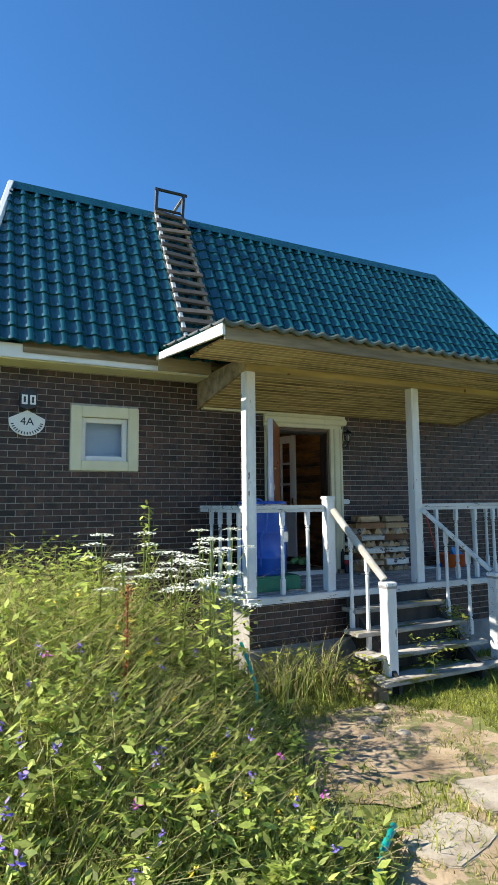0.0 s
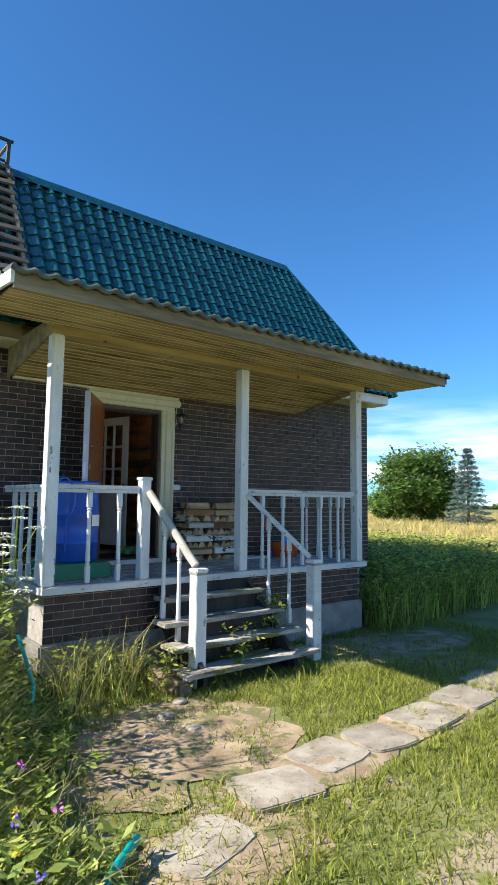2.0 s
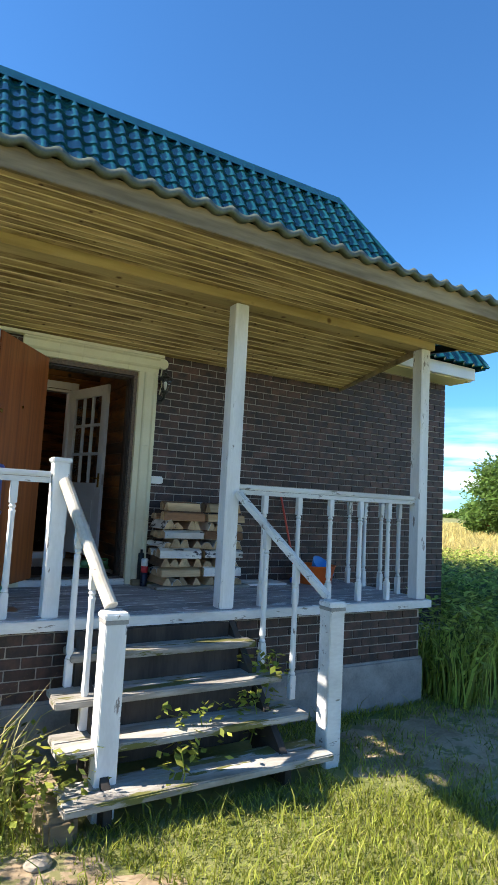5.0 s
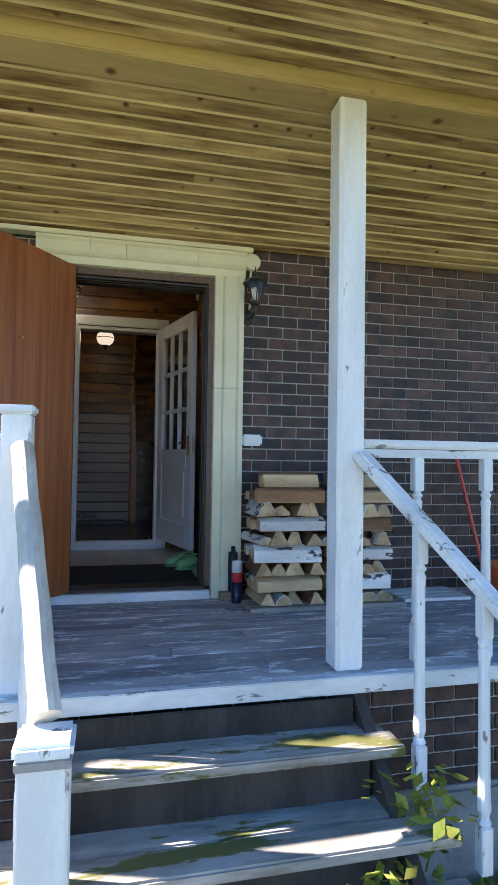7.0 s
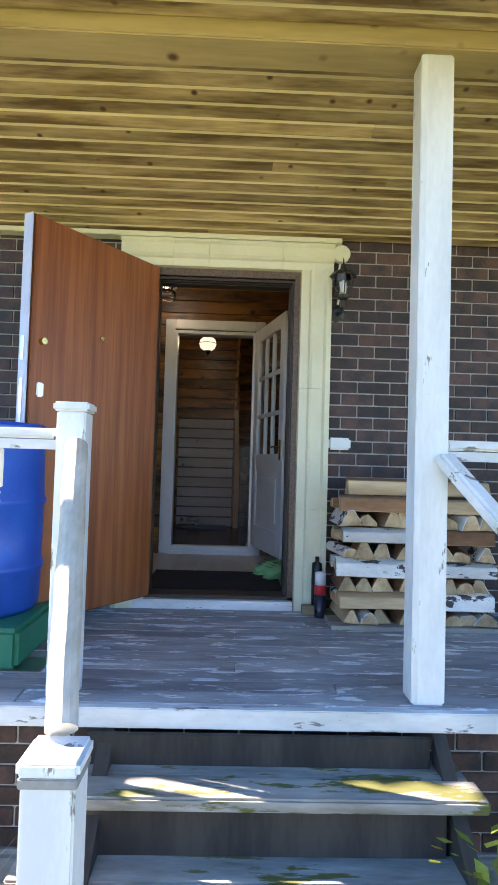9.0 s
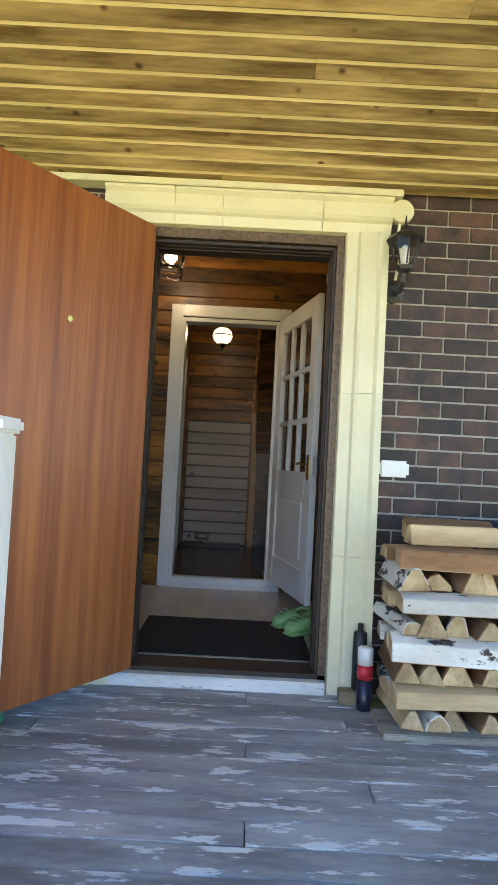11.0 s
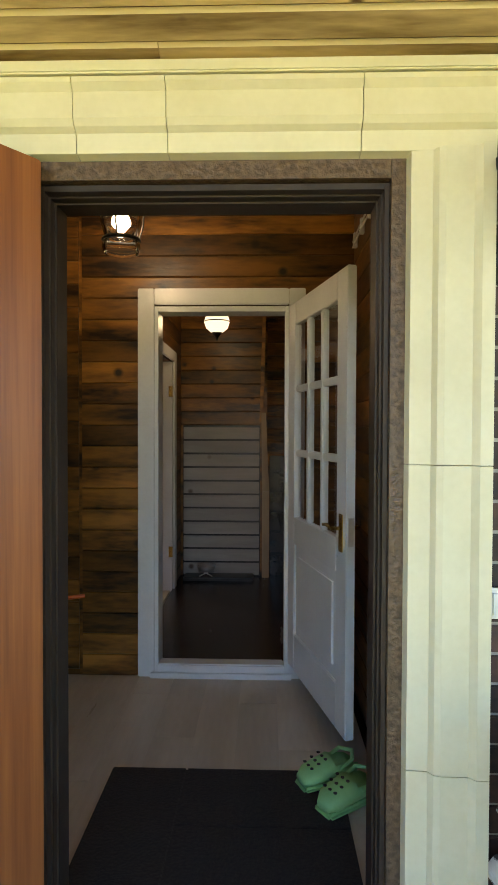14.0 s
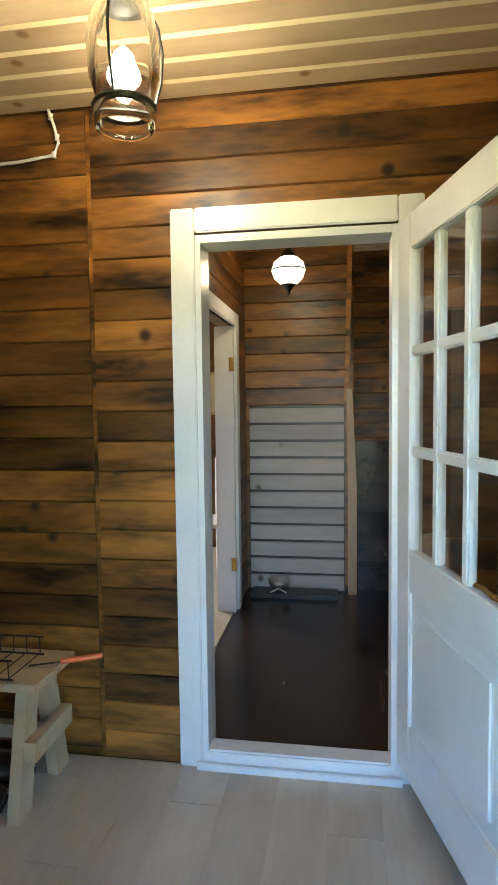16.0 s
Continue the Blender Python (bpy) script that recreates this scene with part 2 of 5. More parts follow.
SKYBACK = mat("sky_reflection_blue", (0.42, 0.55, 0.72), (0.50, 0.62, 0.78), 0.8, 3, vary=0)
GLASS, AMBER = glass("pane_glass"), glass("lamp_glass")
BULB = glow("bulb_glow", (1.0, 0.86, 0.62), 3.0)


# ---- building helpers ----
def box(bm, x0, x1, y0, y1, z0, z1, bev=0.0):
    vs = bmesh.ops.create_cube(bm, size=1, matrix=Matrix.Translation(((x0 + x1) / 2, (y0 + y1) / 2, (z0 + z1) / 2)) @ Matrix.Diagonal((abs(x1 - x0), abs(y1 - y0), abs(z1 - z0), 1)))["verts"]
    if bev:
        bmesh.ops.bevel(bm, geom=list({e for v in vs for e in v.link_edges}), offset=bev, segments=2, affect='EDGES')
    return bm


def B(x0, x1, y0, y1, z0, z1, bev=0.0):
    return box(bmesh.new(), x0, x1, y0, y1, z0, z1, bev)


def lathe(profile, seg=20, at=(0, 0, 0), cap=True):
    """A turned solid from (radius, height) pairs."""
    bm = bmesh.new()
    rings = [[bm.verts.new((at[0] + r * math.cos(2 * math.pi * i / seg), at[1] + r * math.sin(2 * math.pi * i / seg), at[2] + z)) for i in range(seg)] for r, z in profile]
    for a, b in zip(rings, rings[1:]):
        for i in range(seg):
            bm.faces.new((a[i], a[(i + 1) % seg], b[(i + 1) % seg], b[i]))
    if cap:
        bm.faces.new(rings[0][::-1])
        bm.faces.new(rings[-1])
    return bm


def tube(points, radius, seg=8):
    """A round rod along points."""
    bm = bmesh.new()
    rings = []
    pts = [Vector(p) for p in points]
    for i, p in enumerate(pts):
        d = (pts[min(i + 1, len(pts) - 1)] - pts[max(i - 1, 0)]).normalized()
        u = d.orthogonal().normalized() if i == 0 else (u - d * u.dot(d)).normalized()
        w = d.cross(u)
        rings.append([bm.verts.new(p + radius * (math.cos(2 * math.pi * k / seg) * u + math.sin(2 * math.pi * k / seg) * w)) for k in range(seg)])
    for a, b in zip(rings, rings[1:]):
        for k in range(seg):
            bm.faces.new((a[k], a[(k + 1) % seg], b[(k + 1) % seg], b[k]))
    bm.faces.new(rings[0][::-1])
    bm.faces.new(rings[-1])
    return bm


def prism(bm, outline, axis, lo, hi):
    """A flat outline pushed out along an axis: outline gives the two other coordinates in order."""
    def at(p, v):
        q = list(p)
        q.insert("xyz".index(axis), v)
        return q
    a, b = [bm.verts.new(at(p, lo)) for p in outline], [bm.verts.new(at(p, hi)) for p in outline]
    bm.faces.new(a), bm.faces.new(b[::-1])
    for i in range(len(a)):
        j = (i + 1) % len(a)
        bm.faces.new((a[i], b[i], b[j], a[j]))
    bmesh.ops.recalc_face_normals(bm, faces=bm.faces)
    return bm


def P(outline, axis, lo, hi):
    return prism(bmesh.new(), outline, axis, lo, hi)


def part(name, bm, material, parent=None, label="", smooth=False):
    me = bpy.data.meshes.new(name)
    bm.to_mesh(me)
    bm.free()
    me.materials.append(material)
    if smooth:
        for f in me.polygons:
            f.use_smooth = True
    ob = new(name, me)
    if parent:
        ob.parent = parent
        ob.matrix_parent_inverse = parent.matrix_basis.inverted()
    return tagged(ob, label)


def thing(name, at, label, category, group=""):
    ob = new(name)
    ob.location = at
    ob.matrix_basis = Matrix.Translation(at)
    return tagged(ob, label, category, group)


def single(name, bm, material, label, category, group="", smooth=False):
    return tagged(part(name, bm, material, None, "", smooth), label, category, group)


def struct(name, bm, material, label="", category=""):
    return tagged(part(name, bm, material, None, label), category=category, kind="structure")


def sheet(name, verts, faces, material, parent=None, smooth=False):
    me = bpy.data.meshes.new(name)
    me.from_pydata([tuple(v) for v in verts], [], [tuple(f) for f in faces])
    me.materials.append(material)
    if smooth:
        me.polygons.foreach_set("use_smooth", [True] * len(me.polygons))
    ob = new(name, me)
    if parent:
        ob.parent = parent
        ob.matrix_parent_inverse = parent.matrix_basis.inverted()
    return ob


# ---- ground ----
GZ = -0.98
gx = [-400, -150, -60, -25] + [-12 + 0.5 * i for i in range(49)] + [25, 60, 150, 400]
gy = [-400, -150, -60, -25] + [-12 + 0.5 * i for i in range(25)] + [3, 8, 25, 60, 150, 400]


def ground_z(x, y):
    near = 1 if abs(x) < 13 and -13 < y < 1 else 0
    return GZ + 0.03 * near * noise.noise((x * 0.8, y * 0.8, 3.0))


gv = [(x, y, ground_z(x, y)) for y in gy for x in gx]
gf = [(j * len(gx) + i, j * len(gx) + i + 1, (j + 1) * len(gx) + i + 1, (j + 1) * len(gx) + i) for j in range(len(gy) - 1) for i in range(len(gx) - 1)]
tagged(sheet("ground", gv, gf, SOIL, smooth=True), "sunlit turf with bare sandy soil patches", "ground", kind="structure")

# ---- house shell ----
W0, W1 = -4.7, 4.93
DX0, DX1, DTOP = -0.475, 0.475, 2.12
NX0, NX1, NZ0, NZ1 = -3.17, -2.60, 1.55, 2.08
F = 0.008
bm = bmesh.new()
for x0, x1, z0, z1 in ((W0, NX0, -1.1, 2.75), (NX0, NX1, -1.1, NZ0), (NX0, NX1, NZ1, 2.75), (NX1, DX0, -1.1, 2.75), (DX0, DX1, -1.1, -0.02), (DX0, DX1, DTOP, 2.75), (DX1, W1, -1.1, 2.75)):
    box(bm, x0, x1, F, 0.22, z0, z1)
wall_front = struct("wall_front", bm, MORTAR, "dark brown brick wall with pale mortar joints", "wall")
bm = bmesh.new()
box(bm, W1 - 0.25, W1 - F, 0.22, 5.5, -1.1, 2.75)
wall_east = struct("wall_east", bm, MORTAR, "dark brick gable wall", "wall")
bm = bmesh.new()
box(bm, W0 + F, W0 + 0.25, 0.22, 5.5, -1.1, 2.75)
struct("wall_west", bm, BRICKS, "dark brick gable wall", "wall")
struct("wall_back", B(W0, W1, 5.5, 5.7, -1.1, 2.75), BRICKS, "plain back wall", "wall")


# ---- roof ----
def tile_sheet(x0, x1, low, high, rows, wave=0.18, lift=0.050, step=0.022, in0=0.0, in1=0.0):
    """Pressed metal tile between a low and a high edge given as (y, z): waves across, a drop at every row. in0, in1: how far the ends step in at the top."""
    nx = int((x1 - x0) / wave * 8)
    d = Vector((0, high[0] - low[0], high[1] - low[1]))
    nrm = Vector((0, -d.z, d.y)).normalized()
    verts, faces = [], []
    along = d.normalized()

    def line(f, up, sag):
        a, b = x0 + in0 * f, x1 - in1 * f
        for i in range(nx + 1):
            x = x0 + (x1 - x0) * i / nx
            w = (0.5 + 0.5 * math.cos(2 * math.pi * (x - x0) / wave)) ** 1.5
            verts.append(Vector((min(max(x, a), b), low[0], low[1])) + d * f + nrm * (lift * w + up) - along * (sag * w))

    n = nx + 1
    for r in range(rows):
        for strip in (((r / rows, -0.012, 0.02), (r / rows, step, 0.02)), ((r / rows, step, 0.02), ((r + 0.45) / rows, step * 0.5, 0.01), ((r + 0.999) / rows, 0.0, 0.0))):
            base_ = len(verts)
            for q in strip:
                line(*q)
            for j in range(len(strip) - 1):
                for i in range(nx):
                    k = base_ + j * n + i
                    if verts[k].x < verts[k + 1].x - 1e-6 or verts[k + n].x < verts[k + n + 1].x - 1e-6:
                        faces.append((k, k + 1, k + n + 1, k + n))
    return verts, faces


RZ, RY, RX0, RX1 = 5.28, 0.9, -3.97, 3.60
roof = tagged(new("roof"), "glossy dark green metal tile hipped roof", "roof", kind="structure")
v, f = tile_sheet(-4.55, 5.15, (-0.50, 2.80), (RY, RZ), 14, in0=RX0 + 4.55, in1=5.15 - RX1)
sheet("metal_tile", v, f, ROOF, roof, True)
sheet("end_slope", [(5.15, -0.50, 2.79), (5.15, 5.9, 2.7), (RX1, RY, RZ), (RX1, RY + 0.3, RZ), (-4.55, 5.9, 2.7), (RX0, RY + 0.3, RZ), (RX0, RY, RZ), (-4.55, -0.5, 2.79)],
      [(0, 1, 3, 2), (1, 4, 5, 3), (4, 7, 6, 5), (2, 3, 5, 6)], ROOF, roof)
part("deck_board", P([(-0.44, 2.76), (RY, RZ - 0.10), (RY, RZ - 0.2), (-0.44, 2.70)], "x", -3.9, 3.5), GREYWOOD, roof)
part("ridge_cap", P([(RY - 0.11, RZ - 0.08), (RY - 0.02, RZ + 0.07), (RY + 0.13, RZ + 0.05), (RY + 0.1, RZ - 0.02)], "x", RX0 - 0.03, RX1 + 0.03), ROOF, roof)
part("hip_cap", tube([(5.15, -0.50, 2.83), (RX1, RY, RZ + 0.04)], 0.045, 8), ROOF, roof)
part("verge_trim", tube([(-4.55, -0.50, 2.83), (RX0, RY, RZ + 0.04)], 0.05, 6), SIDING, roof)
for x0, x1 in ((-4.8, -1.63), (2.75, 5.03)):
    part("fascia", B(x0, x1, -0.42, -0.36, 2.64, 2.80, 0.006), SIDING, roof, "white fascia board")
    part("eave_soffit", B(x0, x1, -0.36, 0.0, 2.63, 2.66), CASING, roof, "cream boxed eave")

# roof ladder
RUNG = mat("dark_ladder_wood", (0.055, 0.045, 0.035), (0.13, 0.11, 0.085), 0.85, 8, (0.2, 1, 1), 0.3)
lad = thing("roof_ladder", (-1.7, 0.9, 4.4), "old grey wooden ladder lying on the green roof slope", "ladder")
sl = Vector((0, RY + 0.5, RZ - 2.8)).normalized()
ln = Vector((0, -sl.z, sl.y))
LL = 2.75
base = Vector((-1.97, -0.42, 2.92)) + ln * 0.07
for dx, m in ((0.0, WHITE_X), (0.42, GREYWOOD)):
    a, b = base + Vector((dx, 0, 0)), base + Vector((dx, 0, 0)) + sl * LL
    bm = bmesh.new()
    bmesh.ops.create_cube(bm, size=1, matrix=Matrix.Translation((a + b) / 2) @ sl.to_track_quat('Z', 'Y').to_matrix().to_4x4() @ Matrix.Diagonal((0.045, 0.05, LL, 1)))
    part("rail", bm, m, lad)
for k in range(15):
    c = base + sl * (0.1 + 0.185 * k) + ln * 0.03 + Vector((0.21, 0, 0))
    bm = bmesh.new()
    bmesh.ops.create_cube(bm, size=1, matrix=Matrix.Translation(c) @ sl.to_track_quat('Z', 'Y').to_matrix().to_4x4() @ pose(0, 0, 0, 0, random.uniform(-3, 3), random.uniform(-6, 6)) @ Matrix.Diagonal((0.50, 0.035, 0.07, 1)))
    part("rung", bm, RUNG, lad)
top = base + sl * LL
for dx in (0.0, 0.42):
    part("hook_post", tube([top + Vector((dx, 0, -0.05)), top + Vector((dx, -0.06, 0.33))], 0.028), BLACK, lad)
part("hook_bar", tube([top + Vector((-0.03, -0.06, 0.33)), top + Vector((0.47, -0.06, 0.33))], 0.024), BLACK, lad)
part("hook_bar", tube([top + Vector((0, 0.0, 0.06)), top + Vector((0.42, 0.0, 0.06))], 0.02), BLACK, lad)
part("hook_brace", tube([top + Vector((0.42, 0, 0.3)), top + Vector((0.3, 0.1, 0.08))], 0.022), GREYWOOD, lad)

# ---- porch canopy ----
EY, EX0, EX1 = -2.42, -2.38, 3.85
canopy = thing("porch_canopy", (0.7, -1.4, 2.5), "low porch canopy with green metal tile top and weathered boards", "canopy")
v, f = tile_sheet(EX0, EX1, (EY, 2.685), (-0.44, 2.87), 6, lift=0.034, step=0.008)
sheet("metal_tile", v, f, ROOF, canopy, True)
TILEBACK = mat("unpainted_tile_edge", (0.06, 0.075, 0.06), (0.12, 0.14, 0.11), 0.6, 9, vary=0, bump=0.1)
lv, lf = [], []
for i in range(int((EX1 - EX0) / 0.18 * 8) + 1):
    wx = EX0 + 0.0225 * i
    wz = 2.672 + 0.034 * (0.5 + 0.5 * math.cos(2 * math.pi * (wx - EX0) / 0.18)) ** 1.5
    for yy, zz in ((EY - 0.026, wz + 0.02), (EY - 0.026, wz - 0.022), (EY + 0.03, wz - 0.018), (EY + 0.03, wz)):
        lv.append((wx, yy, zz))
    if i:
        q = 4 * i
        lf += [(q - 4 + j, q + j, q + (j + 1) % 4, q - 4 + (j + 1) % 4) for j in range(4)]
tagged(sheet("tile_edge", lv, lf, TILEBACK, canopy, True), "pale wavy sheet edge")
part("front_board", B(EX0 + 0.03, EX1 - 0.05, EY + 0.03, EY + 0.065, 2.54, 2.68, 0.004), GREYWOOD, canopy, "weathered grey eave board")
part("side_board", P([(EY + 0.03, 2.58), (-0.46, 2.76), (-0.46, 2.84), (EY + 0.03, 2.69)], "x", EX0, EX0 + 0.03), SIDING, canopy, "white barge board")
part("side_board", P([(EY + 0.03, 2.58), (-0.46, 2.76), (-0.46, 2.84), (EY + 0.03, 2.69)], "x", EX1 - 0.05, EX1 - 0.02), BLACK, canopy)
part("post_beam", B(-1.68, 3.09, -1.47, -1.30, 2.50, 2.66, 0.006), BEAM, canopy, "knotty pine beam on the posts")
for x in (-1.66, 3.04):
    part("side_panel", P([(-1.30, 2.50), (0.0, 2.27), (0.0, 2.66), (-1.30, 2.68)], "x", x, x + 0.03), GREYWOOD, canopy)
part("back_board", B(EX0 + 0.03, -1.66, -0.47, -0.44, 2.64, 2.80), GREYWOOD, canopy)


def planked(name, x0, x1, a, b, width, mat_, label, lit_chamfer=None):
    """Boards along x, from edge a to edge b as (y, z), with grooves between; one ceiling mesh."""
    bm = bmesh.new()
    a, b = Vector((0, *a)), Vector((0, *b))
    n = int((b - a).length / width)
    d = (b - a) / n
    up = Vector((0, -d.z, d.y)).normalized()
    up = up if up.z > 0 else -up
    for i in range(n):
        cuts = [x0, random.uniform(x0 + 1, x1 - 1) if x1 - x0 > 3.5 and random.random() < 0.4 else None, x1]
        cuts = [c for c in cuts if c is not None]
        for c0, c1 in zip(cuts, cuts[1:]):
            j = random.uniform(0, 0.0015)
            q = [a + d * (i + 0.0), a + d * (i + 0.12), a + d * (i + 0.90), a + d * (i + 0.93), a + d * (i + 1.0)]
            o = [up * 0.007, up * j, up * j, up * 0.009, up * 0.009]
            lo = [p + u for p, u in zip(q, o)]
            vs0, vs1 = [bm.verts.new((c0 + 0.001, p.y, p.z)) for p in lo], [bm.verts.new((c1 - 0.001, p.y, p.z)) for p in lo]
            t0, t1 = [bm.verts.new((c0 + 0.001, (q[k] + up * 0.02).y, (q[k] + up * 0.02).z)) for k in (0, 4)], [bm.verts.new((c1 - 0.001, (q[k] + up * 0.02).y, (q[k] + up * 0.02).z)) for k in (0, 4)]
            for k in range(4):
                # Only the chamfer face takes the paler pine, as a painted highlight.
                bm.faces.new((vs0[k], vs1[k], vs1[k + 1], vs0[k + 1])).material_index = 1 if lit_chamfer and k == 0 else 0
            bm.faces.new((t0[0], t0[1], t1[1], t1[0]))
            bm.faces.new((vs0[0], t0[0], t1[0], vs1[0])), bm.faces.new((vs0[4], vs1[4], t1[1], t0[1]))
    bmesh.ops.recalc_face_normals(bm, faces=bm.faces)
    ob = struct(name, bm, mat_, label, "ceiling")
    if lit_chamfer:
        ob.data.materials.append(lit_chamfer)
    return ob


planked("ceiling_porch", -1.63, 3.04, (-1.30, 2.56), (-0.012, 2.30), 0.085, SOFFIT, "knotty pine board soffit over the porch", LITCHAMFER)
planked("ceiling_eave", EX0 + 0.04, EX1 - 0.06, (EY + 0.07, 2.56), (-1.47, 2.57), 0.085, SOFFIT, "weathered board soffit of the eave", LITCHAMFER)
struct("trim_soffit", B(-1.6, 0.70, -0.085, 0.004, 2.265, 2.295, 0.004), CASING, "narrow cream trim under the soffit", "trim")

# ---- porch deck ----
PY = -1.38
deck = tagged(new("floor_deck"), "grey painted porch boards, paint worn off in streaks", "floor", kind="structure")
skirt = tagged(new("wall_skirt"), "brick porch skirt on a concrete footing", "wall", kind="structure")
part("core", B(-1.62, 3.01, -1.40, -1.2, -0.55, -0.06), MORTAR, skirt)
part("core", B(-1.62, -1.45, -1.2, 0.0, -0.55, -0.06), MORTAR, skirt)
part("core", B(2.85, 3.01, -1.2, 0.0, -0.55, -0.06), MORTAR, skirt)
part("footing", B(-1.66, 3.05, -1.44, 0.0, -1.2, -0.55, 0.02), CONCRETE, skirt, "rough concrete footing")
struct("trim_deck", B(-1.68, 3.08, -1.50, -1.462, -0.075, -0.004, 0.004), WHITE_X, "white painted deck edge board", "trim")
for x in (-1.70, 3.06):
    struct("trim_deck_side", B(x, x + 0.03, -1.462, 0.0, -0.07, -0.004), WHITE_X, "white painted deck edge board", "trim")


# ---- posts and rails ----
def post(x, y, z0, z1, w, label, cat="post"):
    t = thing("porch_post", (x, y, z0), label, cat, "porch posts")
    part("shaft", B(x - w / 2, x + w / 2, y - w / 2, y + w / 2, z0, z1, 0.008), WHITE, t)
    part("edge_strip", B(x - w / 2 - 0.006, x - w / 2 + 0.02, y - w / 2 - 0.006, y - w / 2 + 0.012, z0 + 0.01, z1 - 0.01, 0.003), WHITE, t)
    return t


for x in (-1.60, 0.82, 2.99):
    post(x, PY, 0.0, 2.50, 0.125, "square white painted wooden porch post")
dn = thing("newel_post", (-0.545, PY, 0.0), "white painted square newel at the deck edge", "newel", "newels")
part("shaft", B(-0.60, -0.49, PY - 0.055, PY + 0.055, 0.0, 1.06, 0.006), WHITE, dn)
part("cap", B(-0.612, -0.478, PY - 0.067, PY + 0.067, 1.06, 1.095, 0.008), WHITE, dn)
for x in (-0.345, 1.30):
    nw = thing("newel_post", (x, -2.17, -1.0), "peeling white newel at the foot of the steps", "newel", "newels")
    part("shaft", B(x - 0.065, x + 0.065, -2.235, -2.105, -1.05, 0.125, 0.006), WHITE_X if x > 0 else WHITE, nw)
    part("band", B(x - 0.07, x + 0.07, -2.24, -2.10, 0.105, 0.13, 0.003), CONCRETE, nw)
    part("cap", B(x - 0.075, x + 0.075, -2.245, -2.095, 0.13, 0.17, 0.01), WHITE, nw)


def baluster_mesh(h):
    bm = B(-0.024, 0.024, -0.024, 0.024, 0, 0.17, 0.004)
    box(bm, -0.024, 0.024, -0.024, 0.024, h - 0.15, h, 0.004)
    prof = [(0.012, 0.16), (0.026, 0.18), (0.017, 0.2), (0.025, 0.225), (0.022, 0.30), (0.020, h - 0.24), (0.024, h - 0.2), (0.016, h - 0.185), (0.025, h - 0.17), (0.012, h - 0.145)]
    other = lathe(prof, 12)
    me = bpy.data.meshes.new("tmp")
    other.to_mesh(me)
    other.free()
    bm.from_mesh(me)
    return bm


def railing(name, pts, a, b, label):
    """A level rail from a to b with turned balusters at pts."""
    t = thing(name, ((a[0] + b[0]) / 2, (a[1] + b[1]) / 2, 0), label, "railing", "porch railings")
    dx = 0.035 if abs(a[1] - b[1]) > 0.1 else 0
    dy = 0.035 if not dx else 0
    part("handrail", B(a[0] - dx, b[0] + dx, min(a[1], b[1]) - dy, max(a[1], b[1]) + dy, 0.955, 0.995, 0.01), WHITE_X, t)
    part("under_rail", B(a[0] - dx * 0.6, b[0] + dx * 0.6, min(a[1], b[1]) - dy * 0.6, max(a[1], b[1]) + dy * 0.6, 0.915, 0.952), WHITE_X, t)
    first = None
    for x, y in pts:
        if first is None:
            bmb = baluster_mesh(0.915)
            first = part("baluster", bmb, WHITE, t)
            me = first.data
        else:
            first = new("baluster", me)
            first.parent = t
        first.matrix_parent_inverse = t.matrix_basis.inverted()
        first.matrix_basis = Matrix.Translation((x, y, 0.0))
    return t


railing("porch_railing", [(-1.18, PY), (-0.84, PY)], (-1.535, PY), (-0.605, PY), "white turned railing beside the steps")
railing("porch_railing", [(1.17 + 0.355 * i, PY) for i in range(5)], (0.885, PY), (2.925, PY), "white turned railing along the deck front")
railing("porch_railing", [(-1.60, -1.12 + 0.26 * i) for i in range(4)], (-1.60, -1.31), (-1.60, -0.02), "white turned side railing by the barrel")
railing("porch_railing", [(2.99, -1.12 + 0.26 * i) for i in range(4)], (2.99, -1.31), (2.99, -0.02), "white turned side railing of the deck")

# ---- steps ----
stairs = thing("porch_steps", (0.4, -1.9, -1.0), "weathered grey wooden steps with open risers and moss", "steps")
TREADS = ((-0.185, -1.74, -1.46, -0.46, 0.93), (-0.385, -1.98, -1.68, -0.60, 1.02), (-0.585, -2.20, -1.90, -0.62, 1.10), (-0.785, -2.42, -2.12, -0.62, 1.16))
for z, y0, y1, x0, x1 in TREADS:
    bm = bmesh.new()
    box(bm, x0, x1, y0, (y0 + y1) / 2 - 0.004, z - 0.045, z, 0.008)
    box(bm, x0 + 0.015, x1 - 0.02, (y0 + y1) / 2 + 0.004, y1, z - 0.045, z - 0.002, 0.006)
    part("tread", bm, TREAD, stairs)
# Old wood made near black: the shade under the treads is in its colour.
SHADEDWOOD = mat("shaded_old_wood", (0.020, 0.016, 0.013), (0.055, 0.044, 0.034), 0.85, 8, (1, 0.2, 0.2), 0.3, vary=0)
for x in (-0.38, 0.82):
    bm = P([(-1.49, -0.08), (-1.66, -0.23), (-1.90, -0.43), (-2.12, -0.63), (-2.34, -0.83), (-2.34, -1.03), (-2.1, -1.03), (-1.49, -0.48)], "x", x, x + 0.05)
    part("stringer", bm, SHADEDWOOD, stairs)
# Boards close the gaps between treads and paint them as dark shade.
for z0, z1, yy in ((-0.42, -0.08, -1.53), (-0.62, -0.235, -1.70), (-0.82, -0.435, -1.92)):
    part("riser_board", B(-0.42, 0.80, yy, yy + 0.02, z0, z1, 0.003), SHADEDWOOD, stairs, "near-black riser board, shade of the gap in its colour")
part("side_log", B(-0.70, -0.52, -2.38, -1.62, -1.02, -0.84, 0.03), GREYWOOD, stairs)
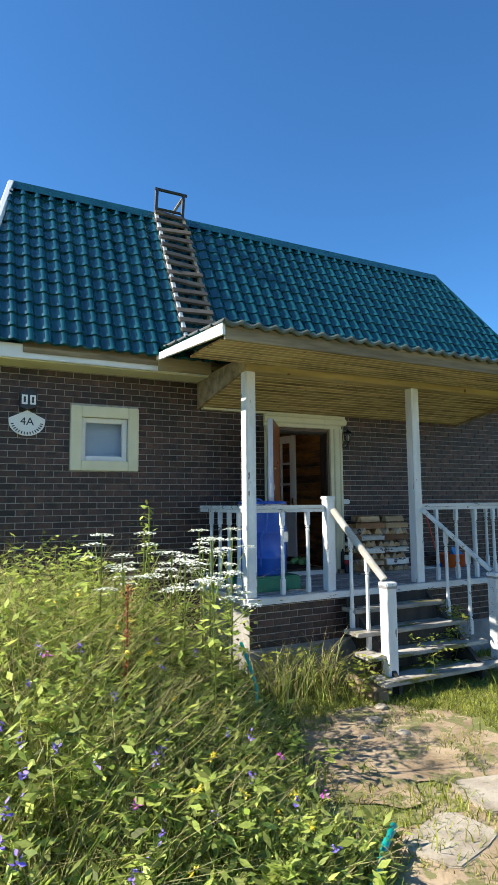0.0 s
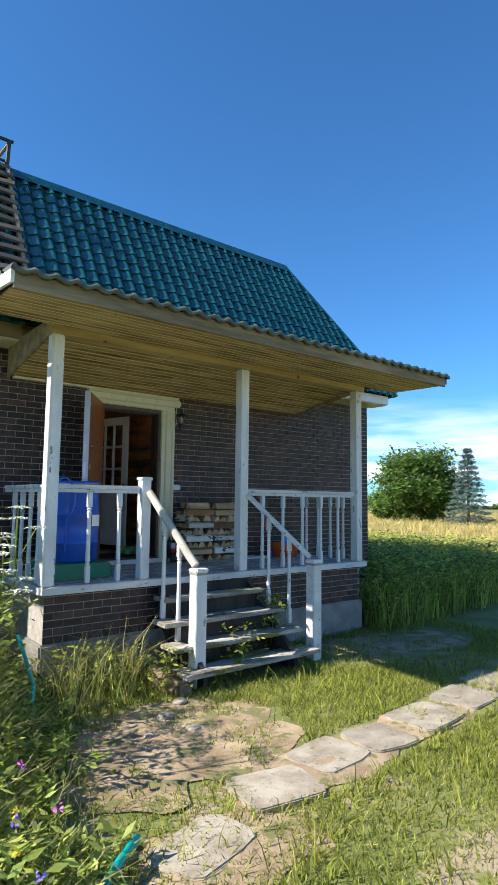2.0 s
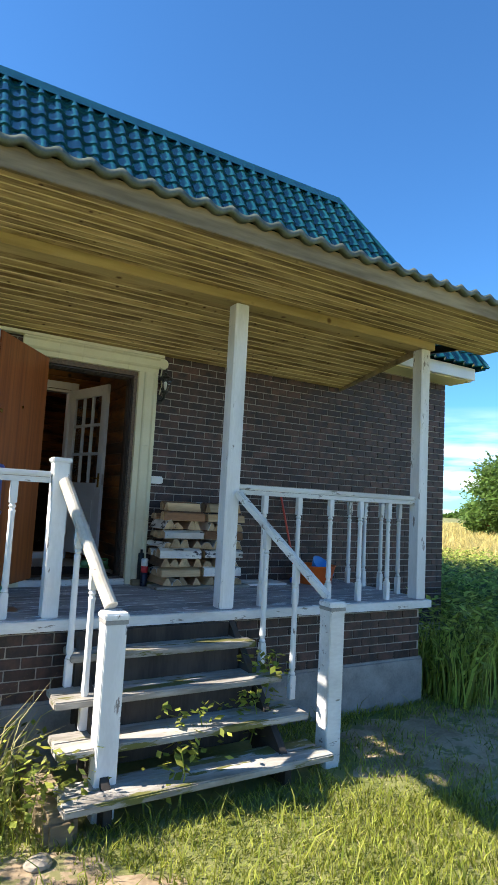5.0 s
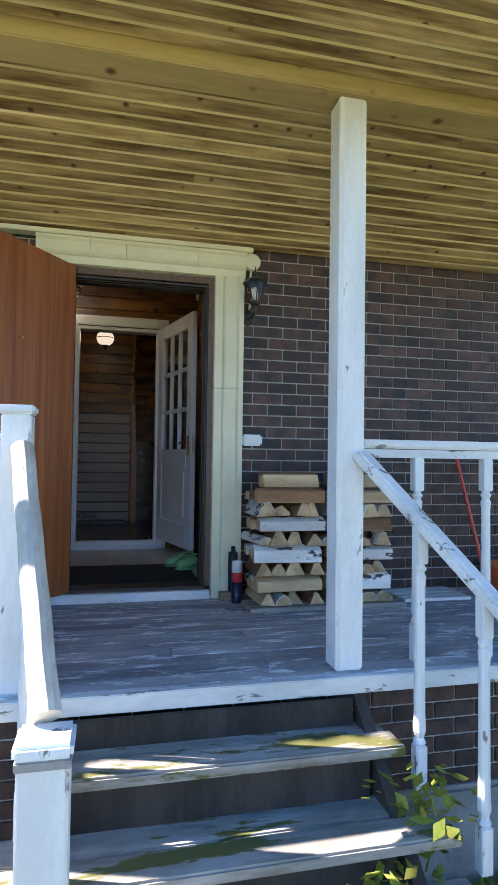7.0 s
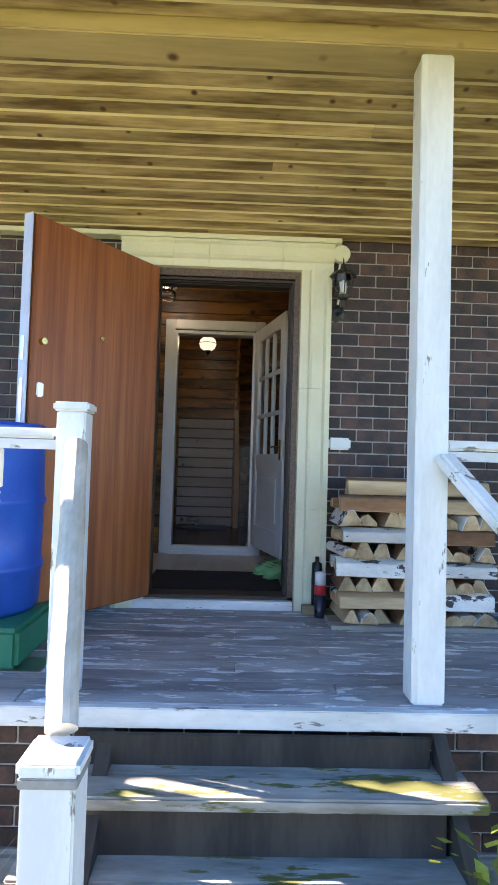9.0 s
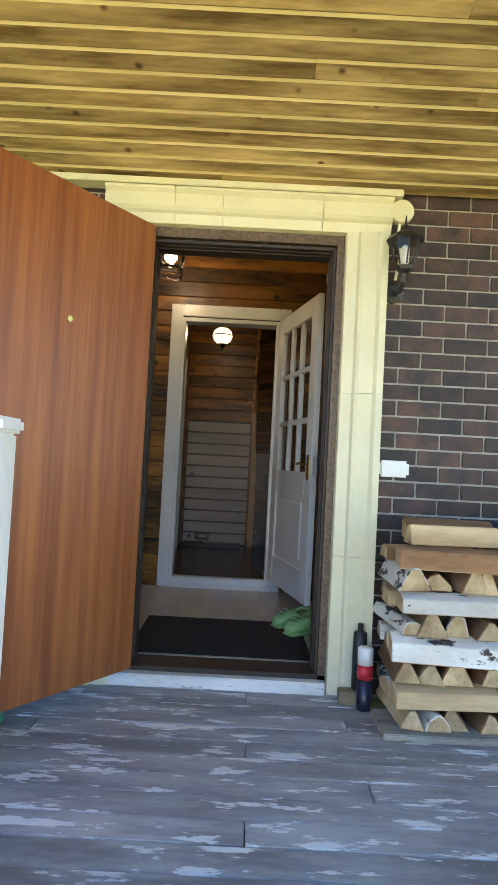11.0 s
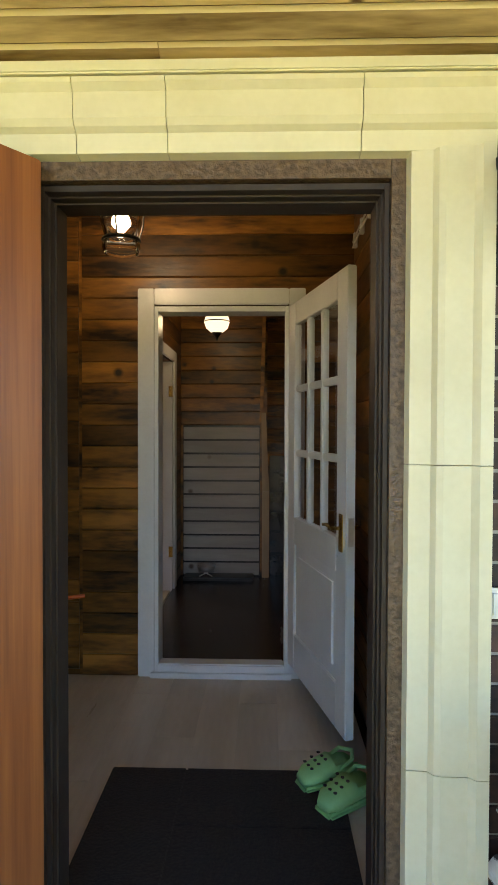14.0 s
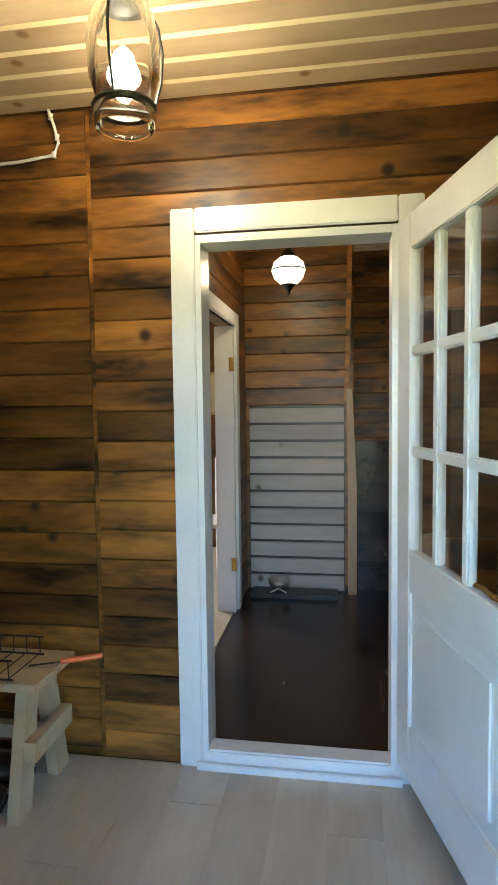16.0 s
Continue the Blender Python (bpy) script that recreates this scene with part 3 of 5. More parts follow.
for k, x in enumerate((-0.345, 1.30)):
    t = thing("stair_handrail", (x, -1.8, 0.1), "sloping handrail with bare worn wood" if k == 0 else "sloping white worn handrail beside the post", "handrail", "stair handrails")
    a, b = (Vector((-0.52, PY - 0.06, 0.93)), Vector((-0.35, -2.12, 0.19))) if k == 0 else (Vector((0.86, PY - 0.06, 0.93)), Vector((1.29, -2.12, 0.19)))
    d = b - a
    if k == 0:
        bm = tube([a + d * (q / 12) + Vector((0.0015 * math.sin(q * 1.7), 0, 0.0015 * math.sin(q * 1.1))) for q in range(13)], 0.042, 14)
    else:
        bm = bmesh.new()
        bmesh.ops.create_cube(bm, size=1, matrix=Matrix.Translation((a + b) / 2) @ d.to_track_quat('Y', 'Z').to_matrix().to_4x4() @ Matrix.Diagonal((0.085, d.length, 0.05, 1)))
        bmesh.ops.bevel(bm, geom=bm.edges[:], offset=0.012, segments=3, affect='EDGES')
    part("rail", bm, RAILGREY if k == 0 else WHITE_X, t)
    for q in (0.36, 0.68):
        p = a + d * q
        foot = -0.385 if q < 0.5 else -0.585
        bmb = baluster_mesh(p.z - 0.02 - foot)
        bmesh.ops.translate(bmb, verts=bmb.verts, vec=(p.x, p.y, foot))
        part("baluster", bmb, WHITE, t)

# ---- entrance door ----
trim = tagged(new("trim_entrance"), "cream moulded casing around the entrance", "trim", kind="structure")
for x0, x1, z0, z1, n in ((0.47, 0.64, 0.0, 2.12, "jamb_board"), (-0.64, -0.47, 0.0, 2.12, "jamb_board"), (-0.64, 0.64, 2.12, 2.262, "head_board")):
    if n == "head_board":
        out = [(0.0, 2.10), (-0.03, 2.105), (-0.035, 2.15), (-0.05, 2.16), (-0.06, 2.175), (-0.06, 2.235), (-0.075, 2.25), (-0.075, 2.262), (0.0, 2.262)]
        for a, b in ((-0.66, -0.34), (-0.338, -0.12), (-0.118, 0.34), (0.342, 0.66)):
            part(n, P(out, "x", a, b), CASING, trim)
    else:
        s = 1 if x0 > 0 else -1
        out = [(s * 0.455, 0.0), (s * 0.46, -0.03), (s * 0.51, -0.035), (s * 0.52, -0.05), (s * 0.535, -0.055), (s * 0.60, -0.055), (s * 0.615, -0.07), (s * 0.645, -0.07), (s * 0.645, 0.0)]
        for a, b in ((0.0, 0.62), (0.622, 1.36), (1.362, 2.104)):
            part(n, P(out, "z", a, b), CASING, trim)
frame_ = tagged(new("door_frame"), "brown hammered steel door frame", "door frame", kind="structure")
part("jamb", B(0.42, 0.474, 0.0, 0.10, 0.05, 2.10), HAMMER, frame_)
part("jamb", B(-0.474, -0.45, 0.0, 0.10, 0.05, 2.10), HAMMER, frame_)
part("head", B(-0.449, 0.419, 0.001, 0.10, 2.055, 2.10), HAMMER, frame_)
for k in range(3):
    o = 0.005 * k
    part("rebate", B(0.408 - o, 0.419 - o, 0.02 + 0.03 * k, 0.10 + 0.03 * k, 0.06, 2.05), STEEL, frame_)
    part("rebate", B(-0.449 + o, -0.438 + o, 0.02 + 0.03 * k, 0.10 + 0.03 * k, 0.06, 2.05), STEEL, frame_)
    part("rebate", B(-0.437 + o, 0.407 - o, 0.02 + 0.03 * k, 0.10 + 0.03 * k, 2.035 - o, 2.05 - o), STEEL, frame_)
part("threshold", B(-0.474, 0.474, 0.0, 0.16, 0.04, 0.075, 0.004), STEEL, frame_)
part("sill_board", B(-0.55, 0.45, -0.05, 0.0, 0.0, 0.055, 0.004), WHITE_X, frame_, "white painted sill board")
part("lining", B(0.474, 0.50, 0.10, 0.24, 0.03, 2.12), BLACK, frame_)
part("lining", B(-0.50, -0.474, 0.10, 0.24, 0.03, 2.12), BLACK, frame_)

hinge = Vector((-0.43, -0.02, 0))
ang = math.degrees(math.atan2(-0.51, -0.36))
dl = thing("front_door", hinge, "open steel front door with reddish wood veneer inside", "door")
M = Matrix.Translation(hinge) @ pose(0, 0, 0, 0, 0, ang)


def leaf_part(n, bm, m, lab="", par=None):
    bmesh.ops.transform(bm, matrix=M, verts=bm.verts)
    return part(n, bm, m, par or dl, lab)


LW = 0.92
veneer = leaf_part("veneer_panel", B(0.012, LW - 0.012, -0.0, 0.022, 0.075, 2.085, 0.004), LEAF)
leaf_part("steel_skin", B(0.0, LW, -0.05, -0.001, 0.065, 2.095, 0.004), STEEL)
edge = leaf_part("edge_plate", B(LW, LW + 0.006, -0.048, 0.018, 0.07, 2.09), EDGE, "pale painted door edge")
for z, hgt in ((1.42, 0.12), (1.16, 0.22), (0.9, 0.4)):
    leaf_part("lock_plate", B(LW + 0.006, LW + 0.009, -0.03, -0.006, z - hgt / 2, z + hgt / 2), CHROME, "", edge)
leaf_part("peephole", tube([(0.46, 0.02, 1.55), (0.46, 0.028, 1.55)], 0.013, 14), BRASS, "", veneer)
for z, kind_ in ((1.46, "knob"), (1.22, "plate"), (1.0, "lever"), (0.90, "plate")):
    if kind_ == "lever":
        leaf_part("lever_handle", tube([(LW - 0.07, 0.022, z), (LW - 0.07, 0.06, z), (LW - 0.09, 0.065, z), (LW - 0.19, 0.062, z - 0.004)], 0.009), BRASS, "", veneer)
    elif kind_ == "knob":
        leaf_part("bolt_knob", tube([(LW - 0.07, 0.022, z), (LW - 0.07, 0.05, z)], 0.017, 12), BRASS, "", veneer)
    else:
        leaf_part("lock_rose", B(LW - 0.09, LW - 0.05, 0.022, 0.03, z - 0.035, z + 0.035, 0.006), CHROME if z > 1 else BRASS, "", veneer)

# ---- vestibule and hall shell ----
FZ, CZ = 0.05, 2.63
VX0, VX1, VY0, VY1 = -2.1, 0.60, 0.22, 1.84
HX0, HX1, HY1 = -0.68, 1.3, 4.06
IX0, IX1, ITOP = -0.505, 0.245, 2.13
struct("floor_hall", B(HX0, HX1, 1.94, 5.3, -0.1, FZ + 0.02), DARKFLOOR, "glossy dark brown hall floor", "floor")
lam = tagged(new("floor_vestibule"), "pale wood laminate floor", "floor", kind="structure")
part("underlay", B(VX0, VX1, 0.22, VY1 + 0.1, -0.1, FZ - 0.012), DARKFLOOR, lam)
planked("ceiling_vestibule", VX0, VX1, (VY0, CZ), (VY1, CZ), 0.12, PINE, "pale pine board ceiling", LITCHAMFER)
planked("ceiling_hall", HX0, HX1, (5.3, 2.9), (1.94, 2.9), 0.12, PINE, "pale pine board ceiling of the hall")


def boarding(owner, axis, at, a, b, z0, z1, pitch, face, mat_, holes=(), name="plank"):
    """Horizontal boards on a wall: axis x runs along x at y = at; face is the side they stand proud on."""
    meshes = {}
    z = z0
    while z < z1 - 0.01:
        h = min(pitch, z1 - z)
        spans = [(a, b)]
        for ha, hb, hz in holes:
            if z + h * 0.5 < hz:
                spans = [s for lo, hi in spans for s in ((lo, min(hi, ha)), (max(lo, hb), hi)) if s[1] - s[0] > 0.02]
        for lo, hi in spans:
            key = (round(hi - lo, 4), round(h, 4))
            if key not in meshes:
                w, t = hi - lo, 0.02
                out = [(0.0, 0.0), (-t + 0.007, 0.0), (-t, 0.006), (-t, h - 0.006), (-t + 0.007, h - 0.001), (0.0, h - 0.001)]
                me = bpy.data.meshes.new(name)
                bmx = P(out, "x", 0.0, w)
                bmx.to_mesh(me)
                bmx.free()
                me.materials.append(mat_)
                meshes[key] = me
            o = new(name, meshes[key])
            o.parent = owner
            if axis == "x":
                o.matrix_basis = Matrix.Translation((lo, at, z)) if face < 0 else Matrix.Translation((hi, at, z)) @ pose(0, 0, 0, 0, 0, 180)
            else:
                o.matrix_basis = Matrix.Translation((at, hi, z)) @ pose(0, 0, 0, 0, 0, -90) if face < 0 else Matrix.Translation((at, lo, z)) @ pose(0, 0, 0, 0, 0, 90)
        z += h


wi = struct("wall_inner", bmesh.new(), LOG, "brown stained log siding wall with inner doorway", "wall")
bm = bmesh.new()
for x0, x1, z0, z1 in ((VX0, IX0 - 0.02, FZ - 0.1, 2.95), (IX1 + 0.02, HX1, FZ - 0.1, 2.95), (IX0 - 0.02, IX1 + 0.02, ITOP + 0.02, 2.95)):
    box(bm, x0, x1, VY1 + 0.02, VY1 + 0.1, z0, z1)
bm.to_mesh(wi.data)
bm.free()
wr = struct("wall_vestibule_right", B(VX1 + 0.02, VX1 + 0.1, 0.22, VY1 + 0.1, -0.1, 2.75), LOG, "brown stained log siding wall", "wall")
wl = struct("wall_vestibule_left", B(VX0 - 0.1, VX0 - 0.02, 0.22, VY1 + 0.1, -0.1, 2.75), LOG, "brown stained log siding wall", "wall")
wf = struct("wall_vestibule_front", B(VX0, DX0 - 0.03, 0.222, 0.24, -0.1, 2.75), LOG, "dark inner face of the front wall", "wall")
part("panel", B(0.505, VX1, 0.222, 0.24, -0.1, 2.75), LOG, wf)
part("panel", B(DX0 - 0.03, 0.505, 0.222, 0.24, 2.13, 2.75), LOG, wf)
wb = struct("wall_hall_back", B(HX0 - 0.1, 0.13, HY1 + 0.02, HY1 + 0.1, -0.1, 2.95), LOG, "brown stained log siding wall behind the hall", "wall")
ws = struct("wall_hall_right", B(HX1, HX1 + 0.1, 1.94, 5.4, -0.1, 2.95), LOG, "dark stair side wall", "wall")
we = struct("wall_hall_end", B(0.0, HX1 + 0.1, 5.3, 5.4, -0.1, 2.95), LOG, "dark wall behind the stair opening", "wall")
wh = struct("wall_hall_left", bmesh.new(), LOG, "brown siding wall with a white doorway to the lit room", "wall")
LY0, LY1, LZ = 2.72, 3.58, 2.02
bm = bmesh.new()
for y0, y1, z0, z1 in ((1.94, LY0, -0.1, 2.95), (LY1, HY1 + 0.1, -0.1, 2.95), (LY0, LY1, LZ, 2.95)):
    box(bm, HX0 - 0.1, HX0 - 0.02, y0, y1, z0, z1)
bm.to_mesh(wh.data)
bm.free()
# the room beyond the hall's left doorway
struct("floor_room", B(-3.8, HX0 - 0.02, 1.94, 5.5, -0.1, FZ + 0.01), LAMINATE, "pale wooden floor of the next room", "floor")
struct("ceiling_room", B(-3.8, HX0 - 0.02, 1.94, 5.5, 2.75, 2.85), PINE, "pale board ceiling of the next room", "ceiling")
wroom = struct("wall_room_back", B(-3.8, HX0 - 0.1, 5.4, 5.498, -0.1, 2.75), LOG, "brown siding wall of the next room", "wall")
struct("wall_room_front", B(-3.8, VX0 - 0.1, 1.94, 2.0, -0.1, 2.75), LOG, "brown siding wall of the next room", "wall")

# inner door casing
ic = tagged(new("trim_inner_door"), "glossy cream white inner door casing", "trim", kind="structure")
for x0, x1 in ((-0.597, IX0), (IX1, 0.335)):
    part("jamb_board", B(x0, x1, VY1 - 0.018, VY1, FZ, 2.226, 0.005), DOORW, ic)
part("head_board", B(IX0 + 0.001, IX1 - 0.001, VY1 - 0.018, VY1, ITOP + 0.005, 2.226, 0.005), DOORW, ic)
for x0, x1 in ((IX0 - 0.02, IX0 + 0.02), (IX1 - 0.02, IX1 + 0.02)):
    part("lining", B(x0, x1, VY1 + 0.002, VY1 + 0.14, FZ, ITOP), DOORW, ic)
part("lining", B(IX0 + 0.021, IX1 - 0.021, VY1 + 0.002, VY1 + 0.14, ITOP - 0.03, ITOP), DOORW, ic)
part("threshold", B(IX0 - 0.02, IX1 + 0.02, VY1 - 0.04, VY1 - 0.019, FZ, FZ + 0.03, 0.003), DOORW, ic)
part("threshold", B(IX0 + 0.02, IX1 - 0.02, VY1 - 0.018, VY1 + 0.075, FZ, FZ + 0.075, 0.008), DOORW, ic)

# left doorway casing
lc = tagged(new("trim_room_door"), "white casing of the room doorway", "trim", kind="structure")
for y0, y1 in ((LY0 - 0.1, LY0), (LY1, LY1 + 0.1)):
    part("jamb_board", B(HX0 - 0.0, HX0 + 0.02, y0, y1, FZ + 0.02, LZ + 0.09, 0.004), DOORW, lc)
    part("lining", B(HX0 - 0.13, HX0 - 0.001, (y0 + y1) / 2 - 0.07 if y0 < LY0 else y0 - 0.02, (y0 + y1) / 2 + 0.07 if y0 < LY0 else y0 + 0.02, FZ, LZ), DOORW, lc)
part("head_board", B(HX0, HX0 + 0.02, LY0 + 0.001, LY1 - 0.001, LZ, LZ + 0.09, 0.004), DOORW, lc)
for z in (0.35, 1.72):
    part("hinge", B(HX0 - 0.03, HX0 + 0.004, LY1 - 0.027, LY1 - 0.021, z, z + 0.09), BRASS, lc)

# ---- inner glazed door ----
h0, h1 = Vector((0.262, VY1 - 0.03, 0)), Vector((0.47, 0.985, 0))
dd = h1 - h0
idoor = thing("inner_door", h0, "open white glazed door with nine panes and brass handle", "door")
M = Matrix.Translation(h0) @ pose(0, 0, 0, 0, 0, math.degrees(math.atan2(dd.y, dd.x)))
IW = dd.length
Z0, Z1, T = FZ + 0.1, 2.12, 0.02


def ip(n, bm, m, lab="", par=None):
    bmesh.ops.transform(bm, matrix=M, verts=bm.verts)
    return part(n, bm, m, par or idoor, lab)


ip("stile", B(0, 0.115, -T, T, Z0, Z1, 0.004), DOORW)
ip("stile", B(IW - 0.115, IW, -T, T, Z0, Z1, 0.004), DOORW)
for z0, z1 in ((Z0, Z0 + 0.2), (0.83, 0.98), (Z1 - 0.12, Z1)):
    ip("rail", B(0.116, IW - 0.116, -T, T, z0, z1, 0.004), DOORW)
door_panel = ip("panel", B(0.116, IW - 0.116, -0.008, 0.008, Z0 + 0.2, 0.83), DOORW)
bm = bmesh.new()
prism(bm, [(0.17, Z0 + 0.25), (IW - 0.17, Z0 + 0.25), (IW - 0.17, 0.78), (0.17, 0.78)], "y", -0.016, 0.016)
bmesh.ops.bevel(bm, geom=bm.edges[:], offset=0.007, segments=2, affect='EDGES')
ip("raised_field", bm, DOORW, "", door_panel)
gz0, gz1, gx0, gx1 = 0.98, Z1 - 0.12, 0.116, IW - 0.116
for k in (1, 2):
    x = gx0 + (gx1 - gx0) * k / 3
    ip("glazing_bar", B(x - 0.018, x + 0.018, -0.017, 0.017, gz0, gz1, 0.006), DOORW)
    z = gz0 + (gz1 - gz0) * k / 3
    ip("glazing_bar", B(gx0, gx1, -0.015, 0.015, z - 0.018, z + 0.018, 0.006), DOORW)
for i in range(3):
    for j in range(3):
        xa, za = gx0 + (gx1 - gx0) * i / 3, gz0 + (gz1 - gz0) * j / 3
        g = ip("pane", B(xa + 0.005, xa + (gx1 - gx0) / 3 - 0.005, -0.002, 0.002, za + 0.005, za + (gz1 - gz0) / 3 - 0.005), GLASS)
        g.visible_shadow = False
for s in (1, -1):
    plate = ip("handle_plate", B(IW - 0.075, IW - 0.035, s * 0.021, s * 0.025, 0.93, 1.09, 0.001), BRASS)
    ip("lever_handle", tube([(IW - 0.055, s * 0.024, 1.03), (IW - 0.055, s * 0.06, 1.03), (IW - 0.075, s * 0.064, 1.03), (IW - 0.12, s * 0.062, 1.037), (IW - 0.165, s * 0.06, 1.03)], 0.008), BRASS, "", plate)
ip("latch_plate", B(IW, IW + 0.002, -0.012, 0.012, 0.96, 1.08), CHROME)

# ---- window ----
win = tagged(new("window_1"), "small white framed window in the brick wall", "window", kind="structure")
for x0, x1, z0, z1 in ((-3.30, NX0, 1.43, 2.215), (NX1, -2.465, 1.43, 2.215), (NX0 + 0.001, NX1 - 0.001, 1.43, NZ0), (NX0 + 0.001, NX1 - 0.001, NZ1, 2.215)):
    part("casing", B(x0, x1, -0.05, 0.0, z0, z1, 0.008), CASING, win)
for x0, x1, z0, z1 in ((NX0, NX0 + 0.06, NZ0, NZ1), (NX1 - 0.06, NX1, NZ0, NZ1), (NX0 + 0.061, NX1 - 0.061, NZ0, NZ0 + 0.06), (NX0 + 0.061, NX1 - 0.061, NZ1 - 0.06, NZ1)):
    part("window_frame", B(x0, x1, 0.02, 0.08, z0, z1, 0.006), PLASTIC, win)
part("pane", B(NX0 + 0.05, NX1 - 0.05, 0.045, 0.053, NZ0 + 0.05, NZ1 - 0.05), GLASS, win)
# Panel coloured pale blue to paint the pane's sky reflection.
struct("wall_window_reveal", B(NX0 - 0.1, NX1 + 0.1, 0.225, 0.25, NZ0 - 0.1, NZ1 + 0.1), SKYBACK, "pale blue panel behind the window, sky reflection in its colour", "blind")

# ---- inner room light ----
# Unseen frame, added on the closed wall round the room's fill lamp.
win2 = tagged(new("window_2"), "stand-in window frame round the added room lamp", "window", kind="structure")
for x0, x1, z0, z1 in ((-3.79, -3.73, 0.9, 2.1), (-2.87, -2.81, 0.9, 2.1), (-3.73, -2.87, 0.9, 0.96), (-3.73, -2.87, 2.04, 2.1)):
    part("window_frame", B(x0, x1, 5.36, 5.40, z0, z1), DOORW, win2)
# Added area lamp, standing in for daylight in the next room.
al = new("window_light", bpy.data.lights.new("window_light", 'AREA'))
al.data.shape, al.data.size, al.data.size_y, al.data.energy = 'RECTANGLE', 0.85, 1.05, 8.0
al.matrix_world = look((-3.3, 5.35, 1.5), (-2.2, 3.0, 1.2))


def lamp_light(at, power):
    o = new("lamp_light", bpy.data.lights.new("lamp_light", 'POINT'))
    o.data.energy, o.data.color, o.data.shadow_soft_size = power, (1.0, 0.80, 0.52), 0.05
    o.location = at


# vestibule lantern
LX, LY = -0.535, 1.2
lt = thing("ceiling_lantern", (LX, LY, CZ), "lit black iron lantern with clear oval glass on the ceiling", "lamp")
part("canopy", lathe([(0.055, 2.61), (0.055, CZ), (0.03, CZ)], 20, (LX, LY, 0)), BLACK, lt)
part("stem", tube([(LX, LY, 2.57), (LX, LY, 2.625)], 0.009), BLACK, lt)
part("cap", lathe([(0.028, 2.606), (0.064, 2.579), (0.071, 2.560), (0.043, 2.554)], 20, (LX, LY, 0)), BLACK, lt)
g = part("glass_shade", lathe([(0.065, 2.567), (0.088, 2.515), (0.099, 2.450), (0.094, 2.371), (0.071, 2.300), (0.062, 2.296), (0.087, 2.371), (0.094, 2.450), (0.082, 2.515), (0.060, 2.563)], 24, (LX, LY, 0), False), AMBER, lt, "", True)
g.visible_shadow = False
part("base_ring", lathe([(0.066, 2.300), (0.084, 2.298), (0.088, 2.290), (0.084, 2.283), (0.066, 2.285), (0.066, 2.300)], 24, (LX, LY, 0), False), BLACK, lt)
g = part("glass_collar", lathe([(0.082, 2.282), (0.086, 2.262), (0.080, 2.235), (0.076, 2.235), (0.081, 2.262), (0.078, 2.282)], 24, (LX, LY, 0), False), AMBER, lt, "clear glass collar", True)
g.visible_shadow = False
for k in range(3):
    a = 2 * math.pi * k / 3 - 1.57
    c, s_ = math.cos(a), math.sin(a)
    part("cage_bar", tube([(LX + c * r, LY + s_ * r, z) for r, z in ((0.068, 2.567), (0.097, 2.515), (0.108, 2.450), (0.102, 2.371), (0.078, 2.287))], 0.004, 6), BLACK, lt)
part("bulb", lathe([(0.011, 2.307), (0.031, 2.333), (0.040, 2.378), (0.026, 2.430), (0.006, 2.450)], 14, (LX, LY, 0)), BULB, lt, "", True).visible_shadow = False
lamp_light((LX, LY, 2.36), 0.12)

# hall globe lamp
GX, GY, GZL = -0.27, 3.2, 2.29
hl = thing("hall_lamp", (GX, GY, 2.9), "lit ribbed glass globe lamp hanging in the hall", "lamp")
part("rod", tube([(GX, GY, 2.45), (GX, GY, 2.9)], 0.006), BLACK, hl)
part("cap", lathe([(0.055, GZL + 0.07), (0.045, GZL + 0.095), (0.02, GZL + 0.12), (0.012, GZL + 0.17)], 18, (GX, GY, 0)), BLACK, hl)
g = part("globe", lathe([(0.045, GZL - 0.085), (0.085, GZL - 0.05), (0.102, GZL), (0.088, GZL + 0.045), (0.052, GZL + 0.075)], 24, (GX, GY, 0), False), glow("globe_glow", (1.0, 0.84, 0.6), 0.2), hl, "", True)
g.visible_shadow = False
part("finial", lathe([(0.003, GZL - 0.15), (0.012, GZL - 0.125), (0.03, GZL - 0.1), (0.046, GZL - 0.085)], 14, (GX, GY, 0)), BLACK, hl)
part("band", lathe([(0.103, GZL - 0.004), (0.106, GZL), (0.103, GZL + 0.004)], 24, (GX, GY, 0), False), BLACK, hl)
lamp_light((GX, GY, GZL), 0.36)

# ---- vestibule things ----
boarding(wi, "x", VY1 + 0.02, VX0, -0.935, FZ + 0.03, CZ, 0.128, -1, LOG)
boarding(wi, "x", VY1 + 0.02, -0.915, VX1, FZ, CZ, 0.118, -1, LOG, [(-0.575, 0.315, 2.2)])
part("joint_strip", B(-0.934, -0.916, VY1 + 0.006, VY1 + 0.02, FZ, CZ), LOG, wi)
boarding(wr, "y", VX1 + 0.02, 0.24, VY1, FZ, CZ, 0.128, -1, LOG)
boarding(wl, "y", VX0 - 0.02, 0.24, VY1, FZ, CZ, 0.128, 1, LOG)
boarding(wh, "y", HX0 - 0.02, 1.94, HY1, FZ, 2.9, 0.128, 1, LOG, [(LY0 - 0.09, LY1 + 0.09, LZ + 0.08)])
boarding(wb, "x", HY1 + 0.02, HX0, 0.09, 1.485, 2.9, 0.128, -1, LOG)
boarding(ws, "y", HX1, 1.94, 5.3, FZ, 2.9, 0.14, -1, LOG)
boarding(we, "x", 5.3, 0.1, HX1, FZ, 2.9, 0.14, -1, LOG)
pw = thing("plank_screen", (-0.3, HY1, FZ), "whitewashed horizontal planks closing the stair side", "wall panel")
part("backing", B(-0.655, 0.065, HY1, HY1 + 0.018, FZ + 0.02, 1.483), BLACK, pw)
